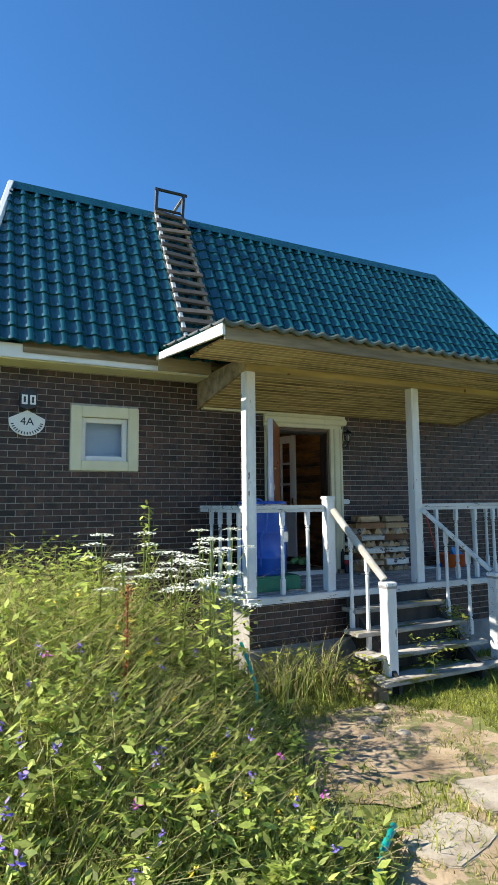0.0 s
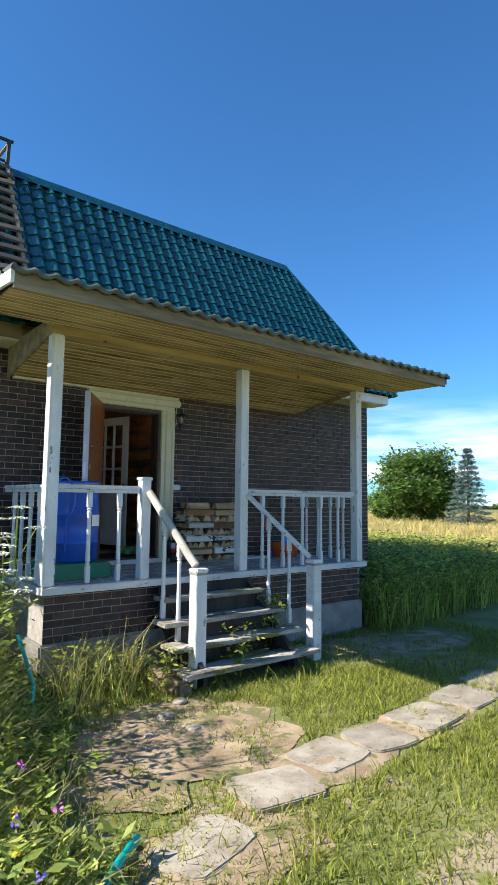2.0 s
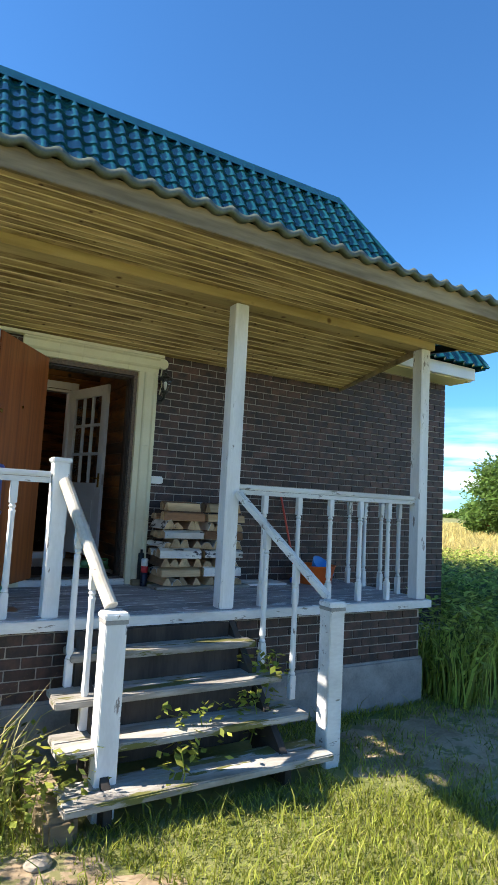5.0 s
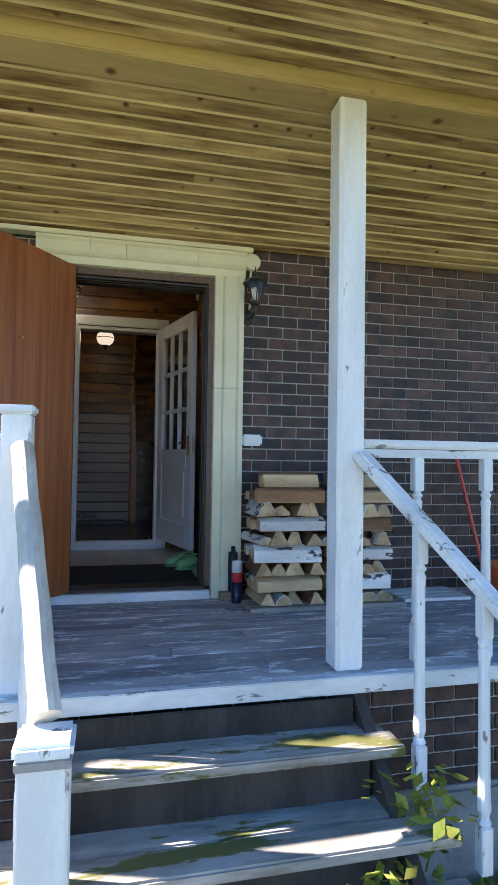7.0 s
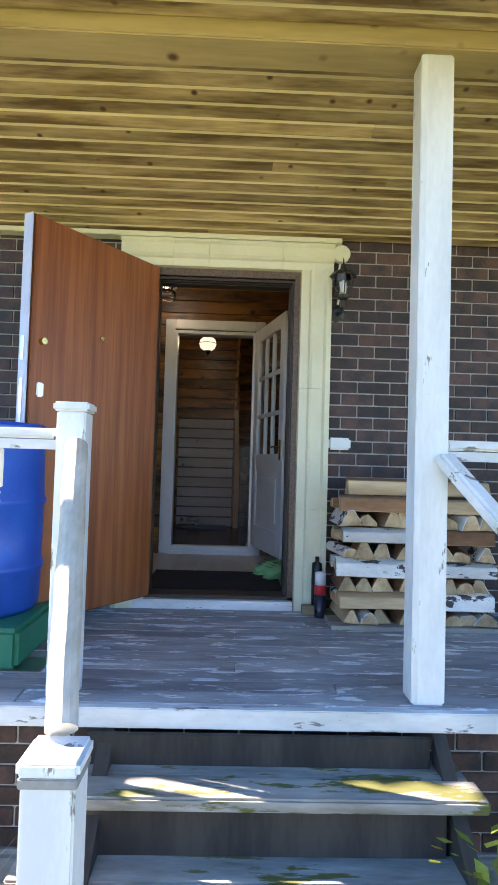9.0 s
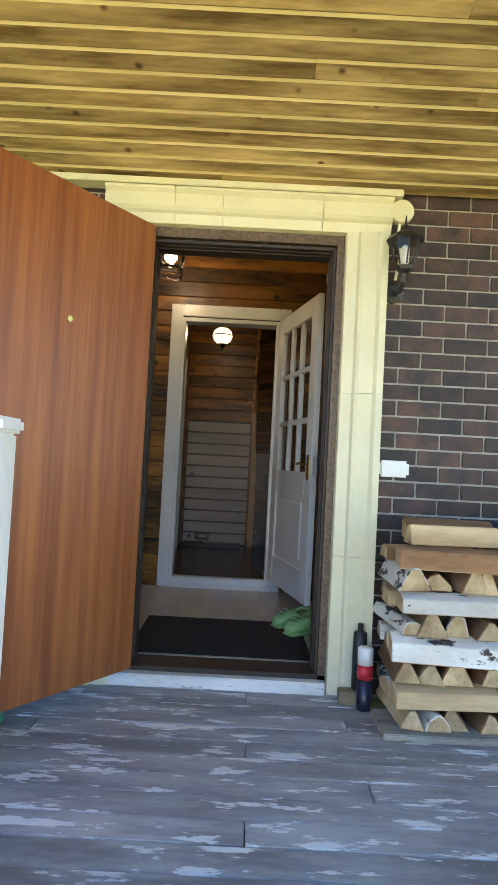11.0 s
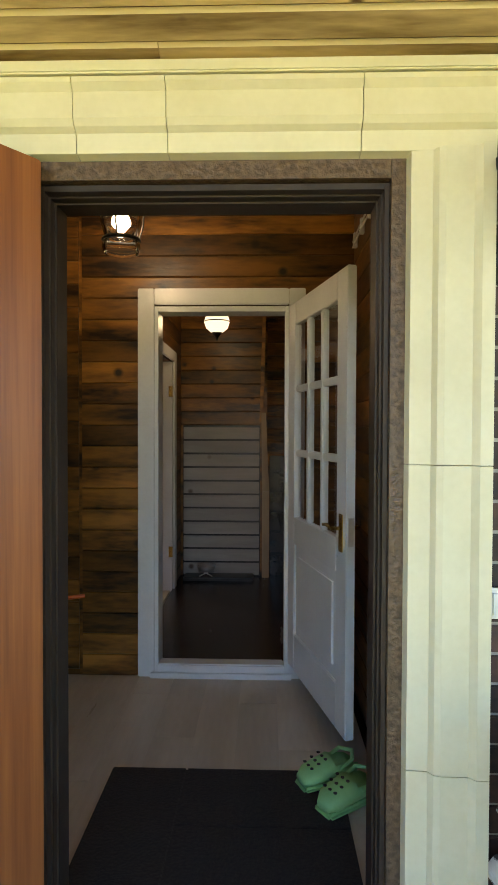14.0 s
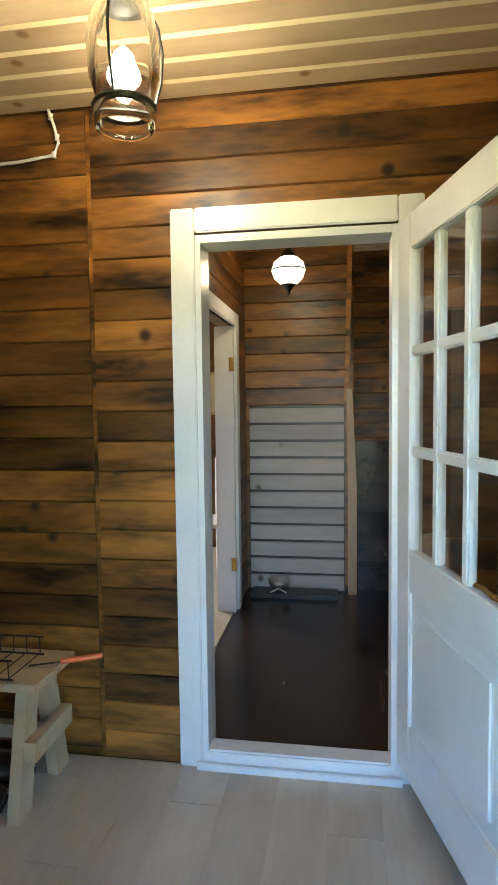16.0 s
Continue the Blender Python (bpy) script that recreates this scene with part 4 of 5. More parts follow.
for k in range(11):
    z = 0.085 + 0.127 * k
    part("plank", B(-0.65, 0.058, HY1 - 0.022, HY1, z, z + 0.108, 0.004), PANELW, pw)
np_ = thing("stair_newel", (0.115, 4.02, FZ), "pale pine stair post with a slanting upper rail", "newel")
part("post", B(0.085, 0.15, 3.99, 4.05, FZ + 0.02, 0.87, 0.004), PINEPOST, np_)
part("upper_rail", P([(0.085, 0.872), (0.15, 0.872), (0.118, 1.60), (0.075, 1.60)], "y", 3.995, 4.045), PINEPOST, np_)
part("stair_string", P([(0.058, 1.5), (0.09, 1.5), (0.13, 2.9), (0.095, 2.9)], "y", 4.02, 4.07), LOG, np_)
st = thing("stair_flight", (0.7, 4.6, FZ), "dark brown wooden stair in the shade", "stairs")
for k in range(6):
    part("step", B(0.16, 1.28, 4.1 + 0.2 * k, 4.1 + 0.2 * (k + 1), FZ + 0.02, FZ + 0.02 + 0.18 * (k + 1), 0.01), DARKFLOOR, st)
tray = single("bowl_tray", B(-0.63, 0.01, 3.84, 4.02, FZ + 0.02, FZ + 0.055, 0.008), BLACK, "low black tray on the dark hall floor", "tray")
bo = thing("pet_bowl", (-0.42, 3.9, FZ + 0.055), "steel pet bowl on a crossed white stand", "bowl")
part("bowl", lathe([(0.04, FZ + 0.10), (0.07, FZ + 0.105), (0.085, FZ + 0.15), (0.08, FZ + 0.15), (0.065, FZ + 0.115), (0.005, FZ + 0.11)], 20, (-0.42, 3.9, 0), False), CHROME, bo, "", True)
for s_ in (-1, 1):
    part("leg", tube([(-0.42 - 0.06 * s_, 3.86, FZ + 0.06), (-0.42 + 0.06 * s_, 3.86, FZ + 0.125)], 0.006), PLASTIC, bo)

# bench with grill rack and shoes
be = thing("bench", (-1.5, 1.62, FZ), "plain pale pine bench against the wall", "bench")
part("seat_board", B(-1.98, -1.0, 1.46, 1.60, 0.495, 0.525, 0.004), PINE, be)
part("seat_board", B(-1.98, -1.0, 1.605, 1.76, 0.495, 0.525, 0.004), PINE, be)
for x in (-1.90, -1.10):
    for s_ in (-1, 1):
        part("leg", P([(1.60 + s_ * 0.02, 0.494), (1.60 + s_ * 0.10, 0.494), (1.60 + s_ * 0.19, FZ), (1.60 + s_ * 0.10, FZ)], "x", x, x + 0.045), PINE, be)
    part("cross_bar", B(x + 0.046, x + 0.09, 1.46, 1.74, 0.25, 0.32), PINE, be)
part("stretcher", B(-1.82, -1.03, 1.58, 1.62, 0.26, 0.31), PINE, be)
gr = thing("grill_rack", (-1.3, 1.6, 0.525), "wire grill basket with an orange wooden handle", "grill rack")
for k in range(12):
    x = -1.72 + 0.055 * k
    part("wire", tube([(x, 1.48, 0.60), (x, 1.48, 0.535), (x, 1.70, 0.535), (x, 1.70, 0.60)], 0.0025, 5), BLACK, gr)
for y, z in ((1.48, 0.60), (1.70, 0.60), (1.48, 0.532), (1.70, 0.532)):
    part("rim", tube([(-1.74, y, z), (-1.10, y, z)], 0.004, 6), BLACK, gr)
part("handle_wire", tube([(-1.10, 1.59, 0.535), (-0.99, 1.64, 0.535)], 0.004, 6), BLACK, gr)
part("handle", tube([(-1.0, 1.64, 0.535), (-0.86, 1.70, 0.54)], 0.011, 10), ORANGE, gr, "orange handle")


def shoe(at, turn, length, material, label, group, holes=False):
    """A slip-on shoe: sole, rounded upper, open top and strap."""
    t = thing("clog" if holes else "shoe", at, label, "shoe", group)
    m = Matrix.Translation(at) @ pose(0, 0, 0, 0, 0, turn)
    n, rings = 12, []
    bm = bmesh.new()
    for k in range(9):
        f = k / 8
        w = length * (0.16 + 0.05 * math.sin(f * 3.1) + 0.05 * f) * (0.55 if k == 0 else 0.6 if k == 8 else 1)
        h = (0.075 + 0.02 * math.sin(f * 3.0) if f < 0.45 else 0.1 - 0.09 * (f - 0.45)) * (0.8 if k in (0, 8) else 1)
        ring = []
        for i in range(n):
            a = 2 * math.pi * i / n
            y, z = w * math.cos(a), 0.02 + h * 0.5 + h * 0.5 * math.sin(a)
            if f < 0.5 and math.sin(a) > 0.6:
                z -= 0.05
            ring.append(bm.verts.new(((f - 0.5) * length, y, z)))
        rings.append(ring)
    for a, b in zip(rings, rings[1:]):
        for i in range(n):
            bm.faces.new((a[i], a[(i + 1) % n], b[(i + 1) % n], b[i]))
    bm.faces.new(rings[0][::-1]), bm.faces.new(rings[-1])
    bm.transform(m)
    part("upper", bm, material, t, "", True)
    bm = B(-length / 2 - 0.005, length / 2 + 0.004, -length * 0.19, length * 0.19, 0, 0.026, 0.01)
    bm.transform(m)
    part("sole", bm, material, t)
    bm = tube([(-0.02, -length * 0.21, 0.07), (-0.08, -length * 0.19, 0.10), (-0.11, 0, 0.105), (-0.08, length * 0.19, 0.10), (-0.02, length * 0.21, 0.07)], 0.008, 6)
    bm.transform(m)
    part("strap", bm, material, t)
    if holes:
        for i in range(3):
            for j in (-1, 0, 1):
                bm = lathe([(0.007, 0), (0.007, 0.003)], 8)
                bm.transform(m @ Matrix.Translation((0.03 + 0.03 * i, j * 0.028, 0.1125 - 0.012 * i)))
                part("vent_hole", bm, BLACK, t)


shoe((0.37, 0.86, FZ), 205, 0.25, CROC, "light green rubber clog beside the door mat", "green clogs", True)
shoe((0.43, 0.72, FZ + 0.001), 215, 0.25, CROC, "light green rubber clog beside the door mat", "green clogs", True)
shoe((-1.28, 1.62, FZ), 20, 0.29, BLACK, "black leather shoe under the bench", "black shoes")
shoe((-1.30, 1.46, FZ), 15, 0.29, BLACK, "black leather shoe under the bench", "black shoes")
dm = thing("door_mat", (0, 0.6, FZ), "dark brown ribbed door mat on the laminate", "mat")
part("mat_base", B(-0.498, 0.418, 0.262, 0.918, FZ, FZ + 0.005), MAT_RUB, dm)
for x0, x1, y0, y1 in ((-0.50, -0.20, 0.26, 0.92), (-0.195, 0.42, 0.26, 0.57), (-0.195, 0.42, 0.575, 0.92)):
    part("mat_piece", B(x0, x1, y0, y1, FZ, FZ + 0.012, 0.003), MAT_RUB, dm)
cb = thing("wall_cable", (-1.0, 1.83, 2.5), "white retro twisted cable on insulators", "cable")
part("cable", tube([(-1.6, 1.815, 2.43), (-1.2, 1.815, 2.44), (-1.05, 1.815, 2.455), (-1.03, 1.815, 2.50), (-1.045, 1.815, 2.56), (-1.06, 1.80, 2.62)], 0.006, 6), PLASTIC, cb)
for x, z in ((-1.05, 2.455), (-1.035, 2.52), (-1.06, 2.60)):
    part("insulator", lathe([(0.010, 0), (0.008, 0.01), (0.011, 0.02)], 10, (x, 1.815, z - 0.01)), PLASTIC, cb)
cb = thing("wall_cable", (0.59, 1.5, 2.5), "pair of white cables on insulators along the wall", "cable")
for o in (0.0, 0.03):
    part("cable", tube([(0.585, 1.78, 2.46 - o), (0.585, 1.5, 2.47 - o), (0.585, 1.2, 2.46 - o)], 0.005, 6), PLASTIC, cb)
for y in (1.72, 1.5, 1.28):
    part("insulator", B(0.578, 0.60, y - 0.012, y + 0.012, 2.41, 2.49, 0.004), PLASTIC, cb)

# chair and picture in the lit room
ch = thing("chair", (-1.10, 4.35, FZ + 0.01), "white painted slatted chair in the next room", "chair")
cm = Matrix.Translation((-1.10, 4.35, FZ + 0.01)) @ pose(0, 0, 0, 0, 0, -60)
for x, y, h in ((-0.2, -0.2, 0.45), (0.2, -0.2, 0.45), (-0.2, 0.2, 0.98), (0.2, 0.2, 0.98)):
    bm = B(x - 0.02, x + 0.02, y - 0.02, y + 0.02, 0, h, 0.004)
    bm.transform(cm)
    part("leg", bm, DOORW, ch)
bm = B(-0.23, 0.23, -0.23, 0.23, 0.45, 0.48, 0.01)
bm.transform(cm)
part("seat", bm, DOORW, ch)
for x in (-0.1, 0.0, 0.1):
    bm = B(x - 0.02, x + 0.02, 0.19, 0.21, 0.5, 0.9)
    bm.transform(cm)
    part("back_slat", bm, DOORW, ch)
bm = B(-0.2, 0.2, 0.185, 0.215, 0.88, 0.97, 0.006)
bm.transform(cm)
part("top_rail", bm, DOORW, ch)
pc = thing("picture", (-1.26, 5.38, 1.6), "small framed picture on the brown wall", "picture")
part("frame", B(-1.40, -1.12, 5.375, 5.398, 1.40, 1.82), PINE, pc)
part("print", B(-1.37, -1.15, 5.371, 5.374, 1.43, 1.79), CASING, pc)

# ---- porch things ----
wlp = thing("wall_lantern", (0.70, -0.01, 1.9), "unlit black wall lantern with curved glass panes", "lamp")
part("back_plate", lathe([(0.055, 0), (0.055, 0.012), (0.03, 0.02)], 8), BLACK, wlp)
wlp.children[0].matrix_basis = Matrix.Translation((0.685, 0.0, 1.845)) @ pose(0, 0, 0, 90)
part("arm", tube([(0.69, -0.01, 1.84), (0.695, -0.08, 1.83), (0.70, -0.13, 1.86), (0.70, -0.14, 1.90)], 0.013), BLACK, wlp)
part("cup", lathe([(0.018, 1.89), (0.035, 1.905), (0.04, 1.92), (0.03, 1.925)], 8, (0.70, -0.14, 0)), BLACK, wlp)
g = part("glass_body", lathe([(0.036, 1.925), (0.055, 1.98), (0.060, 2.03), (0.057, 2.03), (0.052, 1.98), (0.034, 1.928)], 8, (0.70, -0.14, 0), False), AMBER, wlp)
part("bulb", lathe([(0.012, 1.925), (0.02, 1.95), (0.02, 2.0), (0.008, 2.015)], 10, (0.70, -0.14, 0)), PLASTIC, wlp, "", True)
for k in range(8):
    a = 2 * math.pi * k / 8
    part("rib", tube([(0.70 + r * math.cos(a), -0.14 + r * math.sin(a), z) for r, z in ((0.037, 1.925), (0.057, 1.98), (0.062, 2.032))], 0.004, 5), BLACK, wlp)
part("roof", lathe([(0.085, 2.035), (0.07, 2.055), (0.035, 2.075), (0.02, 2.085), (0.018, 2.10), (0.006, 2.11), (0.003, 2.15)], 8, (0.70, -0.14, 0)), BLACK, wlp)
jb = part("junction_box", lathe([(0.052, 0), (0.055, 0.012), (0.055, 0.04), (0.05, 0.045)], 24), CASING, None, "")
jb.matrix_basis = Matrix.Translation((0.705, 0.0, 2.214)) @ pose(0, 0, 0, 90)
tagged(jb, "round cream junction box under the soffit", "junction box")
single("lamp_cable", tube([(0.70, -0.02, 2.165), (0.695, -0.015, 2.1), (0.71, -0.015, 2.0), (0.69, -0.015, 1.9)], 0.007, 6), CASING, "twisted cream cable on the brick wall", "cable")
single("bell_box", B(0.652, 0.79, -0.035, -0.003, 0.99, 1.065, 0.012), PLASTIC, "white plastic box beside the casing", "switch box")
can = thing("spray_can", (0.60, -0.17, 0.0), "spray can with white cap, red and dark blue print", "can")
part("body", lathe([(0.031, 0), (0.033, 0.006), (0.033, 0.13)], 18, (0.60, -0.17, 0)), mat("dark_blue_print", (0.01, 0.012, 0.03), (0.02, 0.025, 0.06), 0.3, vary=0), can, "", True)
part("band", lathe([(0.0335, 0.13), (0.0335, 0.19)], 18, (0.60, -0.17, 0)), RED, can, "red printed band", True)
part("cap", lathe([(0.033, 0.19), (0.033, 0.255), (0.027, 0.262)], 18, (0.60, -0.17, 0)), PLASTIC, can, "white cap", True)
single("black_bottle", lathe([(0.03, 0), (0.032, 0.2), (0.03, 0.3), (0.012, 0.31), (0.012, 0.34)], 16, (0.59, -0.09, 0)), BLACK, "black spray bottle behind the can", "bottle", smooth=True)
single("wood_block", B(0.50, 0.585, -0.14, -0.075, 0.0, 0.055, 0.004), GREYWOOD, "small grey wood block at the casing foot", "block")
single("stack_board", B(0.62, 1.62, -0.46, -0.06, 0.0, 0.028, 0.004), TREAD, "grey board under the firewood", "board")


def log_mesh(kind, length):
    """A split log along x: a wedge, a half round or a thick billet with a rough outline."""
    r = random.uniform(0.054, 0.066)
    if kind == 0:
        out = [(r * math.cos(a), r * 0.9 * math.sin(a)) for a in [math.radians(q) for q in range(0, 181, 30)]]
    elif kind == 1:
        out = [(-r, 0), (r * 0.9, 0.0), (r * 0.25, r * 1.15), (-r * 0.3, r * 1.1)]
    else:
        out = [(-r * 1.1, 0), (r * 1.1, 0), (r, r * 0.95), (r * 0.2, r * 1.25), (-r * 1.05, r * 1.0)]
    out = [(y + random.uniform(-0.009, 0.009), max(0, 1.18 * z + random.uniform(-0.008, 0.008))) for y, z in out]
    bm = P(out, "x", -length / 2, length / 2)
    bmesh.ops.bevel(bm, geom=bm.edges[:], offset=0.004, segments=1, affect='EDGES')
    return bm


def firewood(x, y, z, turn, kind, length, bark):
    bm = log_mesh(kind, length)
    me = bpy.data.meshes.new("firewood_log")
    bm.to_mesh(me)
    bm.free()
    me.materials.append(bark)
    me.materials.append(SPLIT)
    for p in me.polygons:
        p.material_index = 1 if abs(p.normal.x) > 0.8 or (bark is not SPLIT and p.normal.z < -0.5) else 0
    o = new("firewood_log", me)
    o.matrix_basis = pose(x, y, z, random.uniform(-3, 3), 0, turn)
    kindname = "white birch bark" if bark is BARK else "reddish brown bark" if bark is BROWNBARK else "pale split faces"
    tagged(o, "split firewood log with " + kindname + " in the stack", "firewood", "stacked firewood")


for col, x0 in enumerate((0.87, 1.32)):
    z = 0.030
    for layer in range(8):
        step = 0.088 + random.uniform(-0.004, 0.004)
        if layer % 2 == 0 and layer < 7:
            for k in range(4):
                firewood(x0 - 0.15 + 0.1 * k, -0.24 + random.uniform(-0.02, 0.02), z, 90 + random.uniform(-11, 11), random.choice((0, 1, 1)), 0.36, random.choice((BROWNBARK, SPLIT, BARK)))
        else:
            for k in range(3):
                bark = (SPLIT, BARK, BARK, BROWNBARK)[(layer // 2 + col) % 4] if k == 0 else random.choice((SPLIT, BARK, BROWNBARK))
                firewood(x0 + random.uniform(-0.015, 0.015), -0.38 + 0.13 * k, z, random.uniform(-8, 8), 2 if k == 0 else 0, 0.41, bark)
        z += step
    firewood(x0 + 0.02, -0.33, z, 4, 1, 0.36, SPLIT)
    firewood(x0 + 0.05, -0.18, z, -8, 2, 0.36, BROWNBARK)

br = thing("water_barrel", (-1.13, -0.82, 0.2), "large blue plastic barrel standing by the railing", "barrel")
part("body", lathe([(0.26, 0.17), (0.285, 0.20), (0.29, 0.36), (0.30, 0.37), (0.30, 0.39), (0.29, 0.40), (0.292, 0.66), (0.302, 0.67), (0.302, 0.69), (0.292, 0.70), (0.285, 0.95), (0.275, 0.99)], 40, (-1.13, -0.82, 0)), BLUE, br, "", True)
barrel_lid = part("lid", lathe([(0.297, 0.985), (0.297, 1.025), (0.285, 1.04), (0.10, 1.05)], 40, (-1.13, -0.82, 0)), BLUE, br)
part("clamp_ring", lathe([(0.30, 0.995), (0.304, 1.003), (0.30, 1.011)], 40, (-1.13, -0.82, 0), False), CHROME, barrel_lid)
part("paper_label", B(-1.02, -0.94, -1.106, -1.098, 0.56, 0.68), PLASTIC, br, "white paper label")
crate = single("green_crate", B(-1.50, -0.80, -1.17, -0.47, 0.0, 0.17, 0.02), GREEN, "green plastic crate under the barrel", "crate")
single("hose_loop", tube([(-1.32, -1.12, 0.3 + 0.0)] + [(-1.36 + 0.12 * math.cos(a), -1.14, 0.85 + 0.22 * math.sin(a)) for a in [math.radians(q) for q in range(-70, 200, 18)]], 0.012, 8), BLUE, "blue hose hanging beside the barrel", "hose")
tub = thing("washtub", (2.55, -0.30, 0.0), "orange plastic washtub on the deck", "tub")
part("shell", lathe([(0.17, 0.0), (0.185, 0.01), (0.225, 0.19), (0.235, 0.195), (0.235, 0.205), (0.215, 0.2), (0.175, 0.02), (0.005, 0.015)], 32, (2.55, -0.30, 0), False), ORANGE, tub, "", True)
bb = single("blue_bowl", lathe([(0.08, 0.0), (0.15, 0.12), (0.14, 0.12), (0.07, 0.01), (0.003, 0.008)], 28, (0, 0, 0), False), mat("bright_blue_plastic", (0.02, 0.22, 0.62), (0.03, 0.28, 0.7), 0.35, vary=0), "bright blue bowl leaning in the washtub", "bowl", smooth=True)
bb.matrix_basis = pose(2.58, -0.30, 0.11, 40, 20, 0)
bs = thing("broom", (2.30, -0.12, 0), "red handled broom leaning on the brick wall", "broom")
part("stick", tube([(2.36, -0.22, 0.04), (2.22, -0.02, 1.02)], 0.012, 8), mat("red_stick", (0.55, 0.05, 0.02), (0.65, 0.07, 0.03), 0.4, vary=0), bs)
part("head", B(2.28, 2.46, -0.25, -0.20, 0.0, 0.06, 0.01), BLUE, bs)
for k in range(4):
    single("spare_slat", B(1.66, 2.14, -0.36 + 0.085 * k, -0.29 + 0.085 * k, 0.0, 0.02, 0.003), WHITE_X, "spare grey white slat lying on the deck", "slat", "spare slats")
single("mesh_plate", B(-0.98, -0.70, -1.18, -1.0, 0.0, 0.006), CHROME, "perforated metal plate lying on the deck", "plate")
firewood(-0.92, -1.05, 0.006, 70, 1, 0.22, SPLIT)

# house sign and gate lantern
sg = thing("house_sign", (-3.79, -0.02, 1.95), "white half round house number sign on the bricks", "sign")
outl = [(-3.79 + 0.20 * math.cos(a), 1.99 + 0.20 * math.sin(a) * 0.85) for a in [math.radians(180 + 12 * k) for k in range(16)]] + [(-3.59, 2.02), (-3.79, 2.12), (-3.99, 2.02)]
part("plate", P(outl, "y", -0.03, -0.004), PLASTIC, sg)
tx = bpy.data.curves.new("numerals", 'FONT')
tx.body, tx.size, tx.extrude, tx.align_x = "4A", 0.13, 0.001, 'CENTER'
to = new("numerals", tx)
to.data.materials.append(BLACK)
to.parent = sg
to.matrix_parent_inverse = sg.matrix_basis.inverted()
to.matrix_basis = pose(-3.79, -0.033, 1.945, 90)
for k in range(15):
    a = math.radians(195 + 11 * k)
    bm = B(-0.006, 0.006, -0.0335, -0.031, -0.016, 0.016)
    bm.transform(Matrix.Translation((-3.79 + 0.165 * math.cos(a), 0, 1.99 + 0.14 * math.sin(a))) @ Matrix.Rotation(math.radians(90) - a, 4, 'Y'))
    part("letter_bar", bm, BLACK, sg)
hn = thing("sign_lantern", (-3.79, -0.08, 2.2), "small black wall lamp with white number panes", "lamp")
part("hood", P([(-3.88, 2.14), (-3.79, 2.12), (-3.70, 2.14), (-3.70, 2.30), (-3.79, 2.36), (-3.88, 2.30)], "y", -0.14, -0.002), BLACK, hn)
for x in (-3.835, -3.745):
    part("pane", B(x - 0.032, x + 0.032, -0.148, -0.142, 2.17, 2.28), PLASTIC, hn)
    part("digit_bar", B(x - 0.012, x + 0.012, -0.151, -0.149, 2.19, 2.26), BLACK, hn)

# ---- plants ----
rng = np.random.default_rng(7)


def blade_sheet(name, x, y, z, h, width, material, lean=0.35, label="", category="grass"):
    """Many bent blades in one mesh: a quad and a tip triangle each."""
    n = len(x)
    a, b = rng.uniform(0, 2 * np.pi, n), rng.uniform(0, 2 * np.pi, n)
    ln = h * lean * rng.uniform(0.2, 1.3, n)
    w = width * rng.uniform(0.6, 1.4, n)
    dx, dy = np.cos(a) * w / 2, np.sin(a) * w / 2
    ox, oy = np.cos(b) * ln, np.sin(b) * ln
    v = np.empty((n, 5, 3))
    v[:, 0] = np.stack([x - dx, y - dy, z], 1)
    v[:, 1] = np.stack([x + dx, y + dy, z], 1)
    v[:, 2] = np.stack([x + dx * 0.8 + ox * 0.35, y + dy * 0.8 + oy * 0.35, z + h * 0.6], 1)
    v[:, 3] = np.stack([x - dx * 0.8 + ox * 0.35, y - dy * 0.8 + oy * 0.35, z + h * 0.6], 1)
    v[:, 4] = np.stack([x + ox, y + oy, z + h * rng.uniform(0.85, 1.0, n)], 1)
    i = np.arange(n)[:, None] * 5
    quads, tris = (i + [0, 1, 2, 3]).tolist(), (i + [3, 2, 4]).tolist()
    ob = sheet(name, v.reshape(-1, 3).tolist(), quads + tris, material)
    return tagged(ob, label, category, kind="stuff")


def leaf_sheet(name, pts, size, material, parent=None, flat=0.5, long=1.8):
    """Small pointed leaves, each a folded pair of triangles, at pts (n, 3)."""
    n = len(pts)
    a = rng.uniform(0, 2 * np.pi, n)
    t = rng.uniform(-1, 1, n) * flat
    s = size * rng.uniform(0.6, 1.5, n)
    d = np.stack([np.cos(a) * np.cos(t), np.sin(a) * np.cos(t), np.sin(t)], 1)
    q = np.stack([-np.sin(a), np.cos(a), rng.uniform(-0.7, 0.7, n)], 1)
    v = np.empty((n, 4, 3))
    v[:, 0] = pts
    v[:, 1] = pts + d * (s * long * 0.5)[:, None] + q * (s * 0.35)[:, None]
    v[:, 2] = pts + d * (s * long)[:, None]
    v[:, 3] = pts + d * (s * long * 0.5)[:, None] - q * (s * 0.35)[:, None]
    i = np.arange(n)[:, None] * 4
    return sheet(name, v.reshape(-1, 3).tolist(), (i + [0, 1, 2]).tolist() + (i + [0, 2, 3]).tolist(), material, parent)


def weed_edge(y):
    return np.interp(y, [-7.5, -6.3, -5.6, -5.0, -4.5, -3.9, -2.6, -1.6, -0.5], [-6.9, -5.9, -4.3, -2.95, -2.45, -2.45, -2.05, -1.75, -1.72])


def tall(x, y):
    """Height of the meadow: low near the walker, highest by the house wall."""
    into = np.clip((weed_edge(y) - x) / 1.6, 0, 1)
    return (0.25 + 0.42 * into + (0.95 * into) * np.clip((y + 5.2) / 2.8, 0, 1) ** 1.2) * np.where(y < -5.6, 0.75, 1)


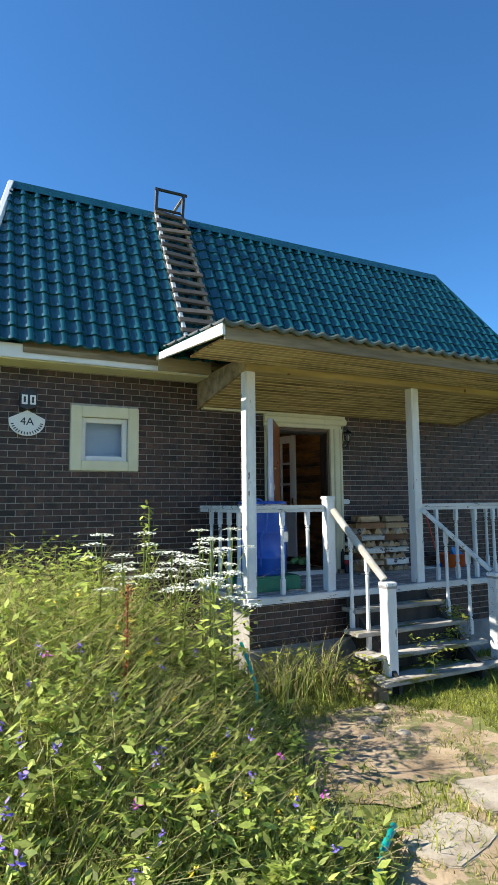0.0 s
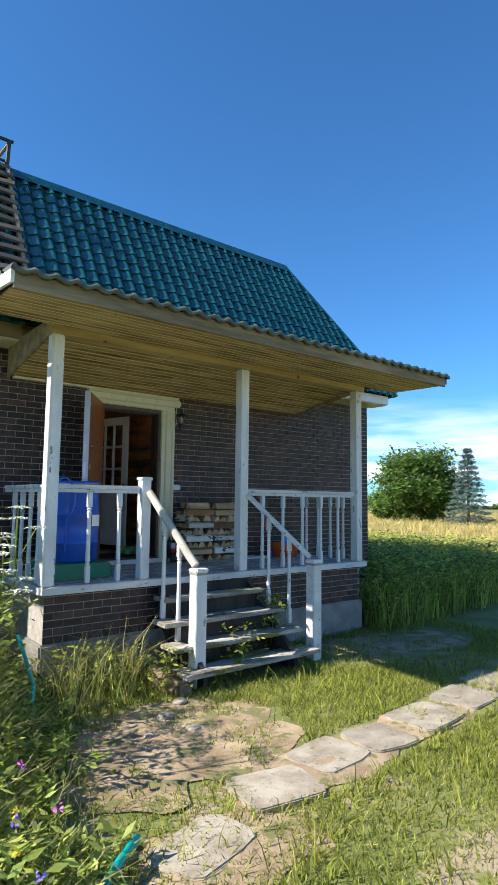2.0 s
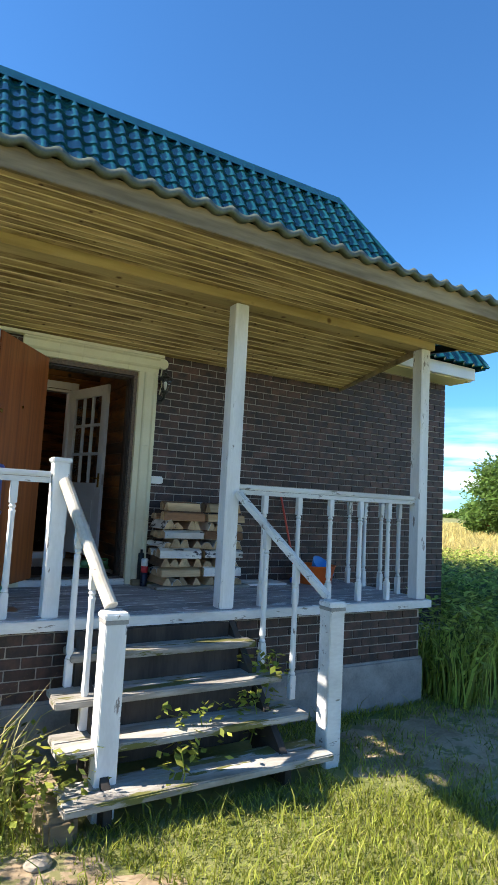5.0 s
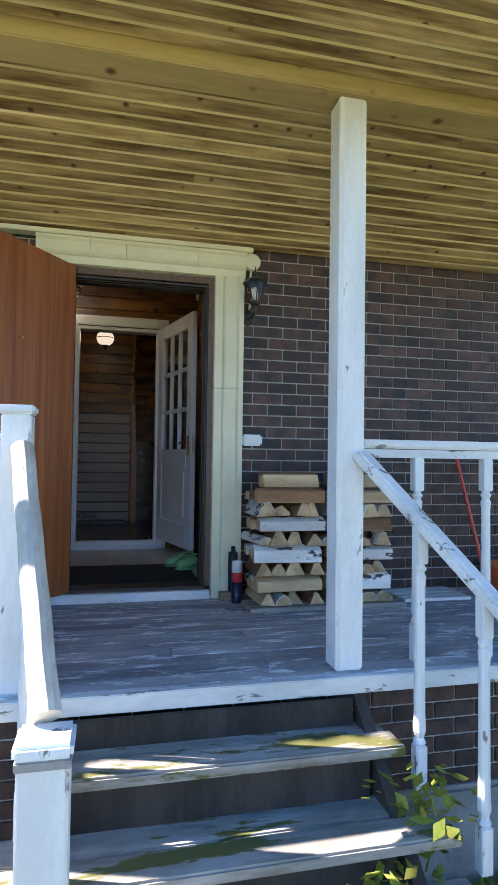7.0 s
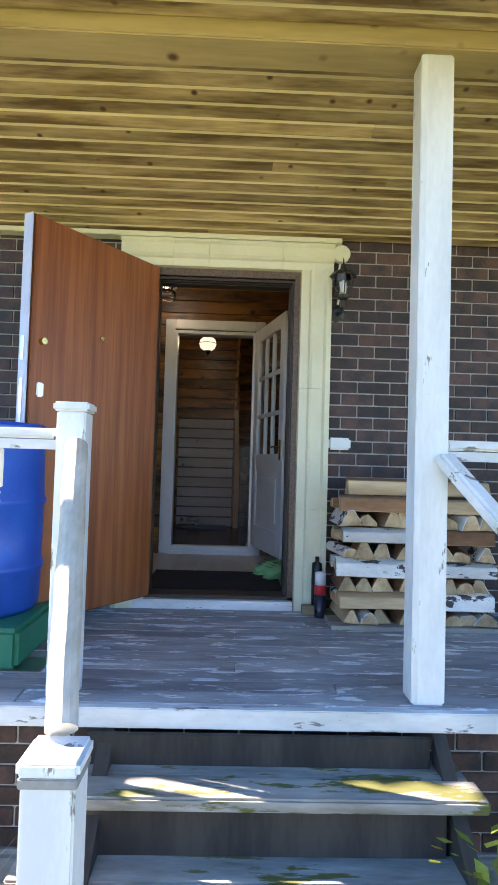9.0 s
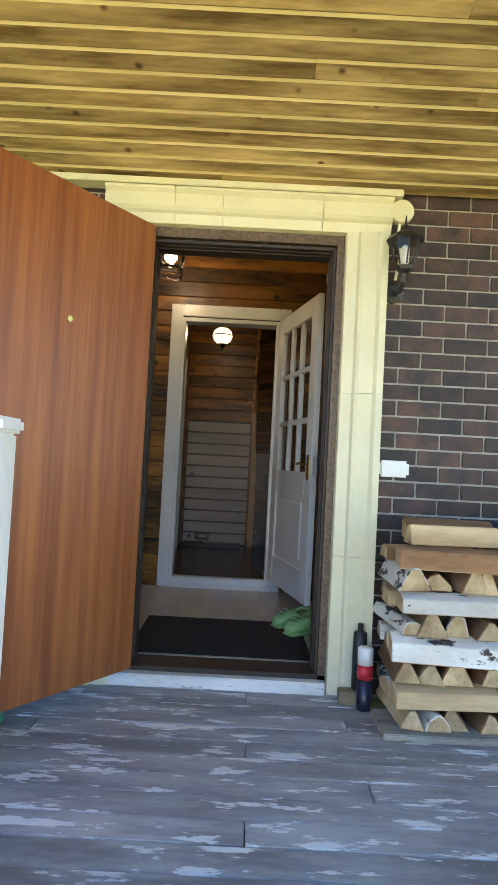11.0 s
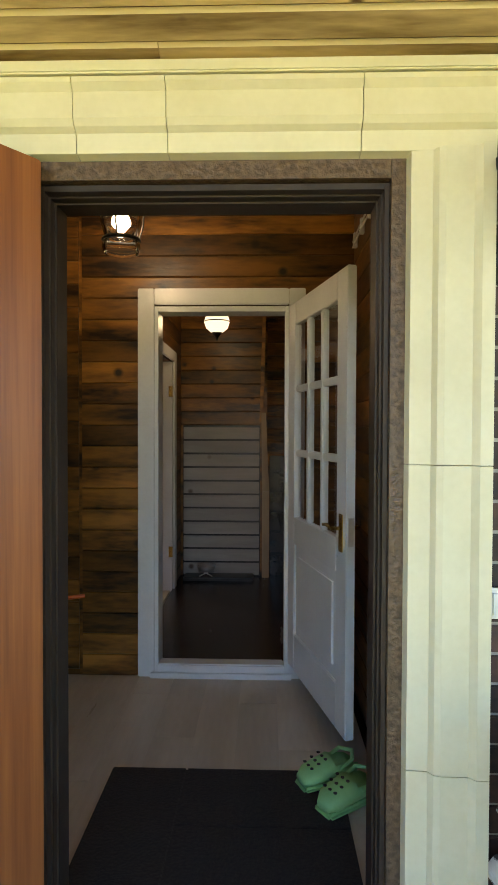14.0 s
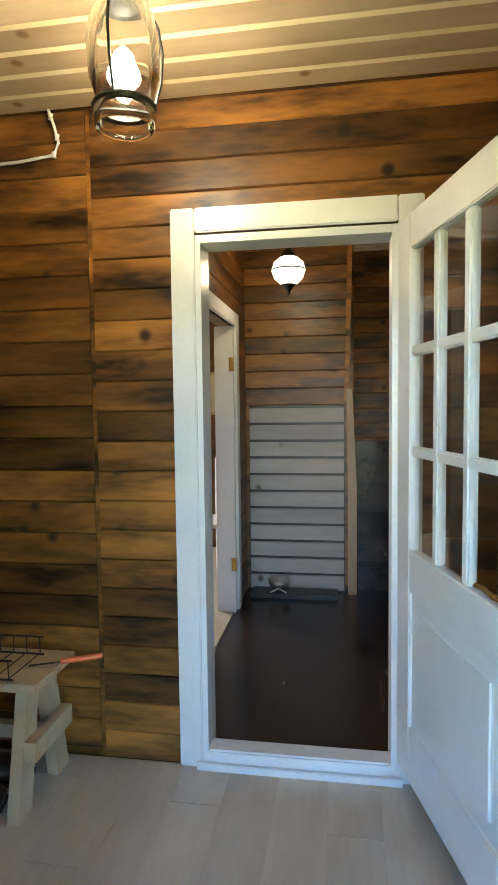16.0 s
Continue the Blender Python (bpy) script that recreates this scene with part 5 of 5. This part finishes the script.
def in_weeds(n):
    x, y = rng.uniform(-8.5, -0.7, n), rng.uniform(-7.2, -0.15, n)
    keep = x < weed_edge(y) + rng.normal(0, 0.12, n)
    return x[keep], y[keep]


x, y = in_weeds(60000)
blade_sheet("meadow_grass", x, y, np.full(len(x), GZ - 0.02), tall(x, y) * rng.uniform(0.35, 0.95, len(x)), 0.013, WEED, 0.55, "tall green meadow grass in front of the house")
x, y = in_weeds(20000)
blade_sheet("dry_meadow_stalks", x, y, np.full(len(x), GZ - 0.02), tall(x, y) * rng.uniform(0.6, 1.15, len(x)), 0.009, STRAW, 0.9, "dry yellow grass stalks among the weeds")
x, y = in_weeds(7000)
h = tall(x, y) * rng.uniform(0.6, 1.05, len(x))
k = 26
f = rng.uniform(0.15, 1.0, (len(x), k))
wob = 0.09 * (1.1 - f)
px = x[:, None] + rng.normal(0, 1, f.shape) * wob
py_ = y[:, None] + rng.normal(0, 1, f.shape) * wob
pz = GZ + f * h[:, None]
tagged(leaf_sheet("meadow_weed_leaves", np.stack([px, py_, pz], 2).reshape(-1, 3), 0.036, WEED, None, 0.6, 2.2), "leafy green weeds with narrow leaves", "weeds", kind="stuff")
blade_sheet("meadow_weed_stems", x, y, np.full(len(x), GZ), h, 0.007, WEED, 0.12, "upright green weed stems", "weeds")


def flowers(name, n, material, label, lo, hi, ymax=-2.4):
    x, y = in_weeds(n * 3)
    ok = (y < ymax) & (y > -6.4)
    x, y = x[ok][:n], y[ok][:n]
    h = tall(x, y) * rng.uniform(lo, hi, len(x))
    m = 12
    pts = np.stack([np.repeat(x, m), np.repeat(y, m), np.repeat(GZ + h, m)], 1) + rng.normal(0, 1, (len(x) * m, 3)) * [0.008, 0.008, 0.02 if material is VIOLET else 0.006]
    tagged(leaf_sheet(name, pts, 0.018, material, None, 0.9, 1.4), label, "flowers", kind="stuff")


flowers("yellow_flowers", 110, YELLOW, "small yellow meadow flowers", 0.75, 1.0)
flowers("violet_flowers", 130, VIOLET, "violet vetch spikes in the meadow", 0.75, 1.0)
flowers("pink_flowers", 22, PINK, "pink cranesbill flowers in the meadow", 0.75, 1.0)

# umbels
for kind_ in range(3):
    u = thing("umbel_plant", (0, 0, 0), "tall white flowering umbel plant among the weeds", "plant", "umbel plants")
    hgt = (1.45, 1.6, 1.75)[kind_]
    part("stem", tube([(0, 0, 0), (0.02, 0.01, hgt * 0.5), (0.05, 0.03, hgt)], 0.007, 6), WEED, u)
    for b in range(4):
        a = b * 1.9 + kind_
        tip = (0.05 + 0.16 * math.cos(a) * (b > 0), 0.03 + 0.16 * math.sin(a) * (b > 0), hgt - 0.09 * b)
        part("branch", tube([(0.03, 0.02, hgt * 0.72), tip], 0.004, 5), WEED, u)
        rr = 0.095 * np.sqrt(rng.uniform(0, 1, 110))
        aa = rng.uniform(0, 6.28, 110)
        pts = np.stack([tip[0] + rr * np.cos(aa), tip[1] + rr * np.sin(aa), tip[2] + 0.015 - 2.2 * rr ** 2], 1)
        leaf_sheet("umbel", pts, 0.016, UMBEL, u, 0.3, 1.3)
    lp = np.stack([rng.normal(0.02, 0.10, 90), rng.normal(0.02, 0.10, 90), rng.uniform(0.2, hgt * 0.75, 90)], 1)
    leaf_sheet("leaves", lp, 0.04, WEED, u, 0.5, 2.2)
    spots = [(-2.3, -2.3), (-2.6, -2.6), (-3.05, -2.2), (-2.55, -2.9), (-2.95, -2.9), (-2.1, -1.95), (-2.75, -2.0), (-3.3, -2.6), (-2.4, -2.0), (-3.15, -1.8), (-2.2, -1.6), (-2.8, -3.2), (-2.5, -1.6), (-2.9, -2.45), (-3.4, -2.1)][kind_::3]
    u.matrix_basis = pose(*spots[0], GZ, 0, 0, 40)
    for q, (sx, sy) in enumerate(spots[1:]):
        copy_thing(u, pose(sx, sy, GZ, 0, 0, 70 * q + 25))
tw = thing("mugwort", (-2.95, -2.0, GZ), "tall leafy mugwort spire above the weeds", "plant")
part("stem", tube([(-2.95, -2.0, GZ), (-2.94, -2.0, 1.0)], 0.008, 6), WEED, tw)
zz = rng.uniform(GZ + 0.4, 1.02, 260)
leaf_sheet("leaves", np.stack([-2.95 + rng.normal(0, 0.05, 260), -2.0 + rng.normal(0, 0.05, 260), zz], 1), 0.03, WEED, tw, 0.7, 2.4)
dk = thing("dock_spike", (-3.45, -3.1, GZ), "rust brown dock seed spike among the weeds", "plant")
part("stem", tube([(-3.45, -3.1, GZ), (-3.44, -3.1, 0.45)], 0.006, 6), RUST, dk)
leaf_sheet("seeds", np.stack([-3.445 + rng.normal(0, 0.02, 300), -3.1 + rng.normal(0, 0.02, 300), rng.uniform(-0.15, 0.47, 300)], 1), 0.014, RUST, dk, 0.9, 1.4)

# plants growing through the steps and at the skirt
for px_, py2, pz_, n, sp in ((0.28, -2.10, -0.785, 60, 0.10), (0.72, -2.05, -0.785, 110, 0.12), (0.95, -1.85, -0.585, 90, 0.10), (0.05, -2.35, -0.98, 50, 0.10), (-0.75, -2.2, -0.98, 170, 0.16), (-0.95, -1.75, -0.98, 200, 0.2), (-1.4, -1.65, -0.98, 220, 0.22)):
    t = thing("vine_weed", (px_, py2, pz_), "broad leaved green weed growing by the steps", "plant", "weeds by the steps")
    hh = 0.38 if pz_ < -0.9 else 0.3
    part("stem", tube([(px_, py2, pz_), (px_ + 0.03, py2 - 0.03, pz_ + hh * 0.6), (px_ - 0.01, py2 - 0.05, pz_ + hh)], 0.004, 5), WEED, t)
    leaf_sheet("leaves", np.stack([px_ + rng.normal(0, sp, n), py2 + rng.normal(0, sp * 0.5, n), pz_ + rng.uniform(0.05, hh + 0.05, n)], 1), 0.042, GRASS, t, 0.6, 1.5)


# loose bent grass by the brick skirt
x, y = rng.uniform(-1.85, -0.75, 150), rng.uniform(-2.25, -1.55, 150)
blade_sheet("loose_grass", x, y, np.full(150, GZ - 0.02), rng.uniform(0.2, 0.65, 150), 0.012, WEED, 0.9, "long bent grass beside the brick skirt")
x, y = rng.uniform(-1.75, -0.8, 90), rng.uniform(-2.2, -1.6, 90)
blade_sheet("dry_loose_grass", x, y, np.full(90, GZ - 0.02), rng.uniform(0.4, 0.85, 90), 0.011, STRAW, 1.0, "dry bent stalks beside the brick skirt")


# lawn
def lawn(n, x0, x1, y0, y1):
    x, y = rng.uniform(x0, x1, n), rng.uniform(y0, y1, n)
    patch = np.array([noise.noise((a * 0.9, b * 0.9, 1.0)) + 0.5 * noise.noise((a * 3, b * 3, 2.0)) for a, b in zip(x, y)])
    path = np.abs(y - (-4.1 - 0.12 * np.clip(-x, 0, 3) + 0.1 * np.clip(x - 0.5, 0, 5) * 1.2)) < 0.3
    bare = (np.hypot((x + 0.98) / 0.78, (y + 3.2) / 0.82) < 1) | ((path) & (x > -2.6)) | (np.hypot((x + 1.9) / 0.75, (y + 3.3) / 0.9) < 1) | (np.hypot((x + 2.0) / 0.6, (y + 4.6) / 0.4) < 1) | (np.hypot((x - 2.7) / 1.5, (y + 2.25) / 0.75) < 1)
    keep = (x > weed_edge(y) - 0.3) & ((patch > -0.5) | (x > 0)) & (~bare | ((rng.uniform(0, 1, n) < 0.45) & (patch > 0.0))) & ~((x < 3.1) & (y > -1.4) & (x > -1.7)) & ~((x > -0.6) & (x < 1.1) & (y > -2.3))
    return x[keep], y[keep]


x, y = lawn(210000, -4.5, 4.5, -8.5, -0.9)
blade_sheet("lawn_grass", x, y, np.full(len(x), GZ - 0.03), rng.uniform(0.05, 0.11, len(x)), 0.008, GRASS, 0.8, "short bright mown lawn grass")
x, y = lawn(5000, -4.5, 4.5, -8.5, -0.9)
blade_sheet("lawn_tufts", x, y, np.full(len(x), GZ - 0.03), rng.uniform(0.10, 0.24, len(x)), 0.010, GRASS, 0.7, "longer grass tufts in the lawn")
x, y = rng.uniform(-3.4, 3, 7000), rng.uniform(-6.5, -2.3, 7000)
ok = x > weed_edge(y) - 0.2
x, y = x[ok], y[ok]
blade_sheet("dry_clippings", x, y, np.full(len(x), GZ + 0.024), rng.uniform(0.006, 0.016, len(x)), 0.004, STRAW, 4.0, "dry grass clippings on bare soil")
# shaded weeds beside the house, golden field beyond
x, y = rng.uniform(3.2, 12, 60000), rng.uniform(-2.2, 5.5, 60000)
ok = ((x > 5.1) | (y < -0.9)) & (y > -1.75 + 0.11 * (x - 3.2) + rng.normal(0, 0.1, 60000)) & (rng.uniform(0, 1, 60000) < 1.3 - (x - 3.2) / 9)
x, y = x[ok], y[ok]
blade_sheet("side_weeds", x, y, np.full(len(x), GZ - 0.02), rng.uniform(0.4, 0.85, len(x)), 0.022, WEED, 0.4, "tall dark green weeds beside the house")
pts = np.stack([np.repeat(x[:9000], 4), np.repeat(y[:9000], 4), GZ + rng.uniform(0.2, 0.95, 36000)], 1) + rng.normal(0, 0.05, (36000, 3)) * [1, 1, 0]
tagged(leaf_sheet("side_weed_leaves", pts, 0.05, WEED, None, 0.6, 2.0), "leaves of the shaded weeds", "weeds", kind="stuff")
d, a = rng.uniform(10.5, 85, 120000), rng.uniform(-0.1, 1.05, 120000)
x, y = -3.6 + d * np.cos(a), -7 + d * np.sin(a)
ok = ((x > 8) | (y > 4)) & ((x > 5.3) | (y > 6.5)) & (y > -2)
x, y, d = x[ok], y[ok], d[ok]
blade_sheet("field_grass", x, y, np.full(len(x), GZ - 0.05), rng.uniform(0.5, 0.95, len(x)), 0.06, FIELD, 0.4, "ripe golden grass field")

# ---- bare soil ----
SAND = mat("sandy_soil", (0.22, 0.155, 0.085), (0.42, 0.315, 0.20), 0.95, 4, bump=0.6, fine=45, vary=0, chip=(0.17, 0.16, 0.06), chip_at=0.53, chip_scale=5)
for cx, cy, rx, ry in ((-1.0, -3.15, 0.78, 0.80), (-1.85, -3.2, 0.55, 0.75), (2.7, -2.25, 1.45, 0.7), (-1.75, -4.55, 0.65, 0.38), (-0.6, -4.15, 0.8, 0.30), (0.7, -4.05, 0.8, 0.27)):
    bm = bmesh.new()
    ring = []
    for k in range(60):
        a = 2 * math.pi * k / 60
        q = 1 + 0.35 * noise.noise((2.2 * math.cos(a) + cx, 2.2 * math.sin(a) + cy, 5.0)) + 0.12 * noise.noise((9 * math.cos(a), 9 * math.sin(a), cx))
        ring.append(bm.verts.new((cx + rx * q * math.cos(a), cy + ry * q * math.sin(a), ground_z(cx, cy) * 0.5 + GZ * 0.5 + 0.004)))
    mid = bm.verts.new((cx, cy, GZ + 0.028))
    for k in range(60):
        bm.faces.new((ring[k], ring[(k + 1) % 60], mid))
    struct("ground_bare_soil", bm, SAND, "bare sandy soil with trampled dry grass", "soil")

# ---- flagstones ----
for cx, cy, w, dep, tn in ((1.50, -3.98, 0.62, 0.50, 6), (0.75, -4.05, 0.66, 0.50, 4), (0.05, -4.1, 0.50, 0.44, -6), (-0.50, -4.08, 0.56, 0.46, 8), (-1.12, -4.2, 0.58, 0.46, -10), (-1.85, -4.45, 0.55, 0.40, 15), (2.2, -3.85, 0.6, 0.5, 3)):
    n = 11
    out = [((w / 2) * (abs(math.cos(q)) ** 0.35) * math.copysign(1, math.cos(q)) * random.uniform(0.95, 1.06), (dep / 2) * (abs(math.sin(q)) ** 0.35) * math.copysign(1, math.sin(q)) * random.uniform(0.95, 1.06)) for q in [2 * math.pi * (k + 0.3) / n for k in range(n)]]
    bm = P(out, "z", -0.05, 0.007)
    bmesh.ops.bevel(bm, geom=[e for e in bm.edges], offset=0.008, segments=2, affect='EDGES')
    o = single("flagstone", bm, SLAB, "worn pale concrete flagstone sunk in the lawn", "paving slab", "flagstones")
    o.matrix_basis = pose(cx, cy, GZ + 0.018, random.uniform(-1, 1), random.uniform(-1, 1), tn)
for cx, cy, r in ((-1.05, -2.75, 0.08), (-1.0, -3.1, 0.06), (-0.75, -2.5, 0.07), (-1.35, -3.0, 0.05)):
    bm = bmesh.new()
    bmesh.ops.create_icosphere(bm, subdivisions=2, radius=r)
    for vv in bm.verts:
        vv.co *= 1 + 0.35 * noise.noise(vv.co * 9 + Vector((cx, cy, 0)) * 5)
        vv.co.z *= 0.5
    bmesh.ops.translate(bm, verts=bm.verts, vec=(cx, cy, GZ + 0.02))
    single("stone", bm, SLAB, "pale rough stone on bare soil", "stone", "stones by the path")

# hoses
single("garden_hose", tube([(-2.2, -4.36, GZ + 0.13), (-2.36, -4.47, GZ + 0.11), (-2.6, -4.66, GZ + 0.07), (-2.95, -5.05, GZ + 0.03)], 0.022, 10), TEAL, "teal garden hose lying in the grass", "hose", smooth=True)
single("garden_hose", tube([(-2.12, -2.2, -0.25), (-2.06, -2.25, -0.45), (-2.0, -2.28, -0.65), (-2.04, -2.35, -0.85), (-2.0, -2.45, GZ)], 0.016, 8), TEAL, "teal hose hanging down in the weeds", "hose", smooth=True)


# ---- far trees ----
def broadleaf(x, y, h, w, label, n=9000):
    t = thing("tree", (x, y, GZ), label, "tree", "far trees")
    part("trunk", lathe([(0.16, 0), (0.12, h * 0.3), (0.05, h * 0.7)], 8, (x, y, GZ)), BROWNBARK, t)
    for k in range(5):
        a = k * 1.3
        part("limb", tube([(x, y, GZ + h * 0.25), (x + w * 0.25 * math.cos(a), y + w * 0.25 * math.sin(a), GZ + h * 0.6)], 0.05, 5), BROWNBARK, t)
    c = rng.normal(0, 1, (60, 3))
    c /= np.linalg.norm(c, axis=1)[:, None]
    c *= rng.uniform(0.45, 1.0, (60, 1)) ** 0.6
    c = c * [w * 0.42, w * 0.42, h * 0.40] + [x, y, GZ + h * 0.52]
    p = c[rng.integers(0, 60, n)] + rng.normal(0, 1, (n, 3)) * [w * 0.075, w * 0.075, h * 0.06]
    p[:, 2] = np.maximum(p[:, 2], GZ + 0.1)
    leaf_sheet("crown", p, 0.19, TREELEAF, t, 0.8, 1.5)


broadleaf(33.4, 18.4, 6.2, 6.6, "rounded green deciduous tree at the field edge", 22000)
broadleaf(34, 21.6, 3.0, 3.4, "low green bush beside the tree", 5000)
broadleaf(46, 30.5, 3.2, 4.0, "low green bush at the field edge", 4000)
broadleaf(37, 9.5, 5.0, 5.5, "green tree behind the spruce", 9000)
spx, spy, sph = 31.6, 13.6, 5.4
sp = thing("spruce", (spx, spy, GZ), "blue grey young spruce in the field", "tree", "far trees")
part("trunk", lathe([(0.12, 0), (0.02, sph)], 8, (spx, spy, GZ)), BROWNBARK, sp)
n = 9000
whorl = rng.integers(0, 15, n)
zt = (whorl + 0.4) / 15.5
reach = (1 - zt) ** 0.85 * 1.75 * rng.uniform(0.05, 1, n) ** 0.6
an = np.round(rng.uniform(0, 9, n)) * 0.7 + whorl * 0.9 + rng.normal(0, 0.10, n)
leaf_sheet("crown", np.stack([spx + reach * np.cos(an), spy + reach * np.sin(an), GZ + 0.25 + zt * sph - 0.18 * reach + rng.normal(0, 0.06, n)], 1), 0.10, SPRUCE, sp, 0.5, 1.8)
a = rng.uniform(0.1, 1.0, 16000)
dist = 210 + 25 * np.sin(a * 9)
pts = np.stack([dist * np.cos(a), dist * np.sin(a), GZ + np.abs(rng.normal(0, 1, 16000)) * (1.6 + 1.2 * np.sin(a * 23) + 0.8 * np.sin(a * 61))], 1)
tagged(leaf_sheet("far_woods", pts, 0.9, TREELEAF, None, 0.9, 1.4), "distant green line of woods", "woods", kind="stuff")

# ---- pieces of floors and walls ----
y, k = -1.462, 0
while y < -0.01:
    y1 = min(y + 0.118, -0.002)
    cuts = [-1.67, (-0.7, 0.5, 1.5, 0.1)[k % 4], 3.06]
    for c0, c1 in zip(cuts, cuts[1:]):
        part("deck_board", B(c0 + 0.002, c1 - 0.002, y + 0.002, y1 - 0.002, -0.035, -0.0005 * (k % 3), 0.003), DECK, deck)
    y, k = y1, k + 1
part("joist_bed", B(-1.66, 3.05, -1.45, 0.0, -0.06, -0.037), BLACK, deck)
me = bpy.data.meshes.new("laminate_plank")
bm = B(-0.0948, 0.0948, -0.5995, 0.5995, -0.01, 0, 0.0007)
bm.to_mesh(me)
bm.free()
me.materials.append(LAMINATE)
for i in range(15):
    for j in range(3):
        yc = 0.25 + 0.6 + 1.2 * j - (i * 0.43) % 1.2
        lo, hi = max(0.25, yc - 0.598), min(VY1, yc + 0.598)
        if hi - lo > 0.03:
            xc = VX0 + 0.095 + 0.19 * i
            if xc + 0.094 < VX1 + 0.1:
                o = new("laminate_plank", me)
                o.parent = lam
                o.matrix_basis = Matrix.Translation((min(xc, VX1 - 0.094 + 0.1), (lo + hi) / 2, FZ)) @ Matrix.Diagonal((1, (hi - lo) / 1.196, 1, 1))

BW, BH, G = 0.205, 0.075, 0.009
brick_mesh = {}


def brick_piece(w):
    key = round(w, 3)
    if key not in brick_mesh:
        m_ = bpy.data.meshes.new("brick")
        b_ = B(0, w, 0, 0.012, 0, BH - G, 0.0025)
        b_.to_mesh(m_)
        b_.free()
        m_.materials.append(BRICK)
        brick_mesh[key] = m_
    return brick_mesh[key]


def brick_face(owner, x0, x1, z0, z1, plane, holes, near=None):
    """Running bond on a wall facing -y, or +x where plane is ('x', at): near bricks single, the others joined."""
    verts, faces, count = [], [], 0
    row = 0
    z = z0
    while z < z1 - 0.02:
        top = min(z + BH - G, z1)
        x = x0 - (BW / 2 if row % 2 else 0)
        while x < x1:
            spans = [(max(x, x0), min(x + BW - G, x1))]
            for ha, hb, hz0, hz1 in holes:
                if z + BH / 2 > hz0 and z + BH / 2 < hz1:
                    spans = [s for lo, hi in spans for s in ((lo, min(hi, ha - 0.004)), (max(lo, hb + 0.004), hi))]
            for lo, hi in spans:
                if hi - lo < 0.02:
                    continue
                if near and near(lo, z) and count < 300:
                    o = new("brick", brick_piece(hi - lo))
                    o.parent = owner
                    o.matrix_basis = Matrix.Translation((lo, plane[1] - 0.0015 * random.random(), z))
                    count += 1
                    continue
                j = random.uniform(0, 0.002)
                e, n = 0.0025, len(verts)
                c = [(lo, z), (hi, z), (hi, top), (lo, top)]
                ci = [(lo + e, z + e), (hi - e, z + e), (hi - e, top - e), (lo + e, top - e)]
                if plane[0] == "y":
                    verts += [(a, plane[1] + 0.010, b) for a, b in c] + [(a, plane[1] - j + 0.0025, b) for a, b in c] + [(a, plane[1] - j, b) for a, b in ci]
                else:
                    verts += [(plane[1] - 0.010, a, b) for a, b in c] + [(plane[1] + j - 0.0025, a, b) for a, b in c] + [(plane[1] + j, a, b) for a, b in ci]
                for s0 in (0, 4):
                    faces += [(n + s0 + q, n + s0 + (q + 1) % 4, n + s0 + 4 + (q + 1) % 4, n + s0 + 4 + q) for q in range(4)]
                faces.append((n + 8, n + 9, n + 10, n + 11))
            x += BW
        z += BH
        row += 1
    o = sheet("brick_field", verts, faces, BRICKS, owner)
    tagged(o, kind="stuff")


brick_face(wall_front, W0, W1, -0.60, 2.63, ("y", 0.0), [(-0.645, 0.645, -0.1, 2.27), (-3.302, -2.463, 1.43, 2.22)], lambda a, b: 0.6 < a < 1.95 and -0.05 < b < 2.3 or -1.0 < a < -0.6 and 0.9 < b < 2.3)
brick_face(skirt, -1.62, 3.01, -0.55, -0.075, ("y", -1.409), [], lambda a, b: True)
brick_face(wall_east, 0.0, 5.6, -0.6, 2.63, ("x", W1), [])
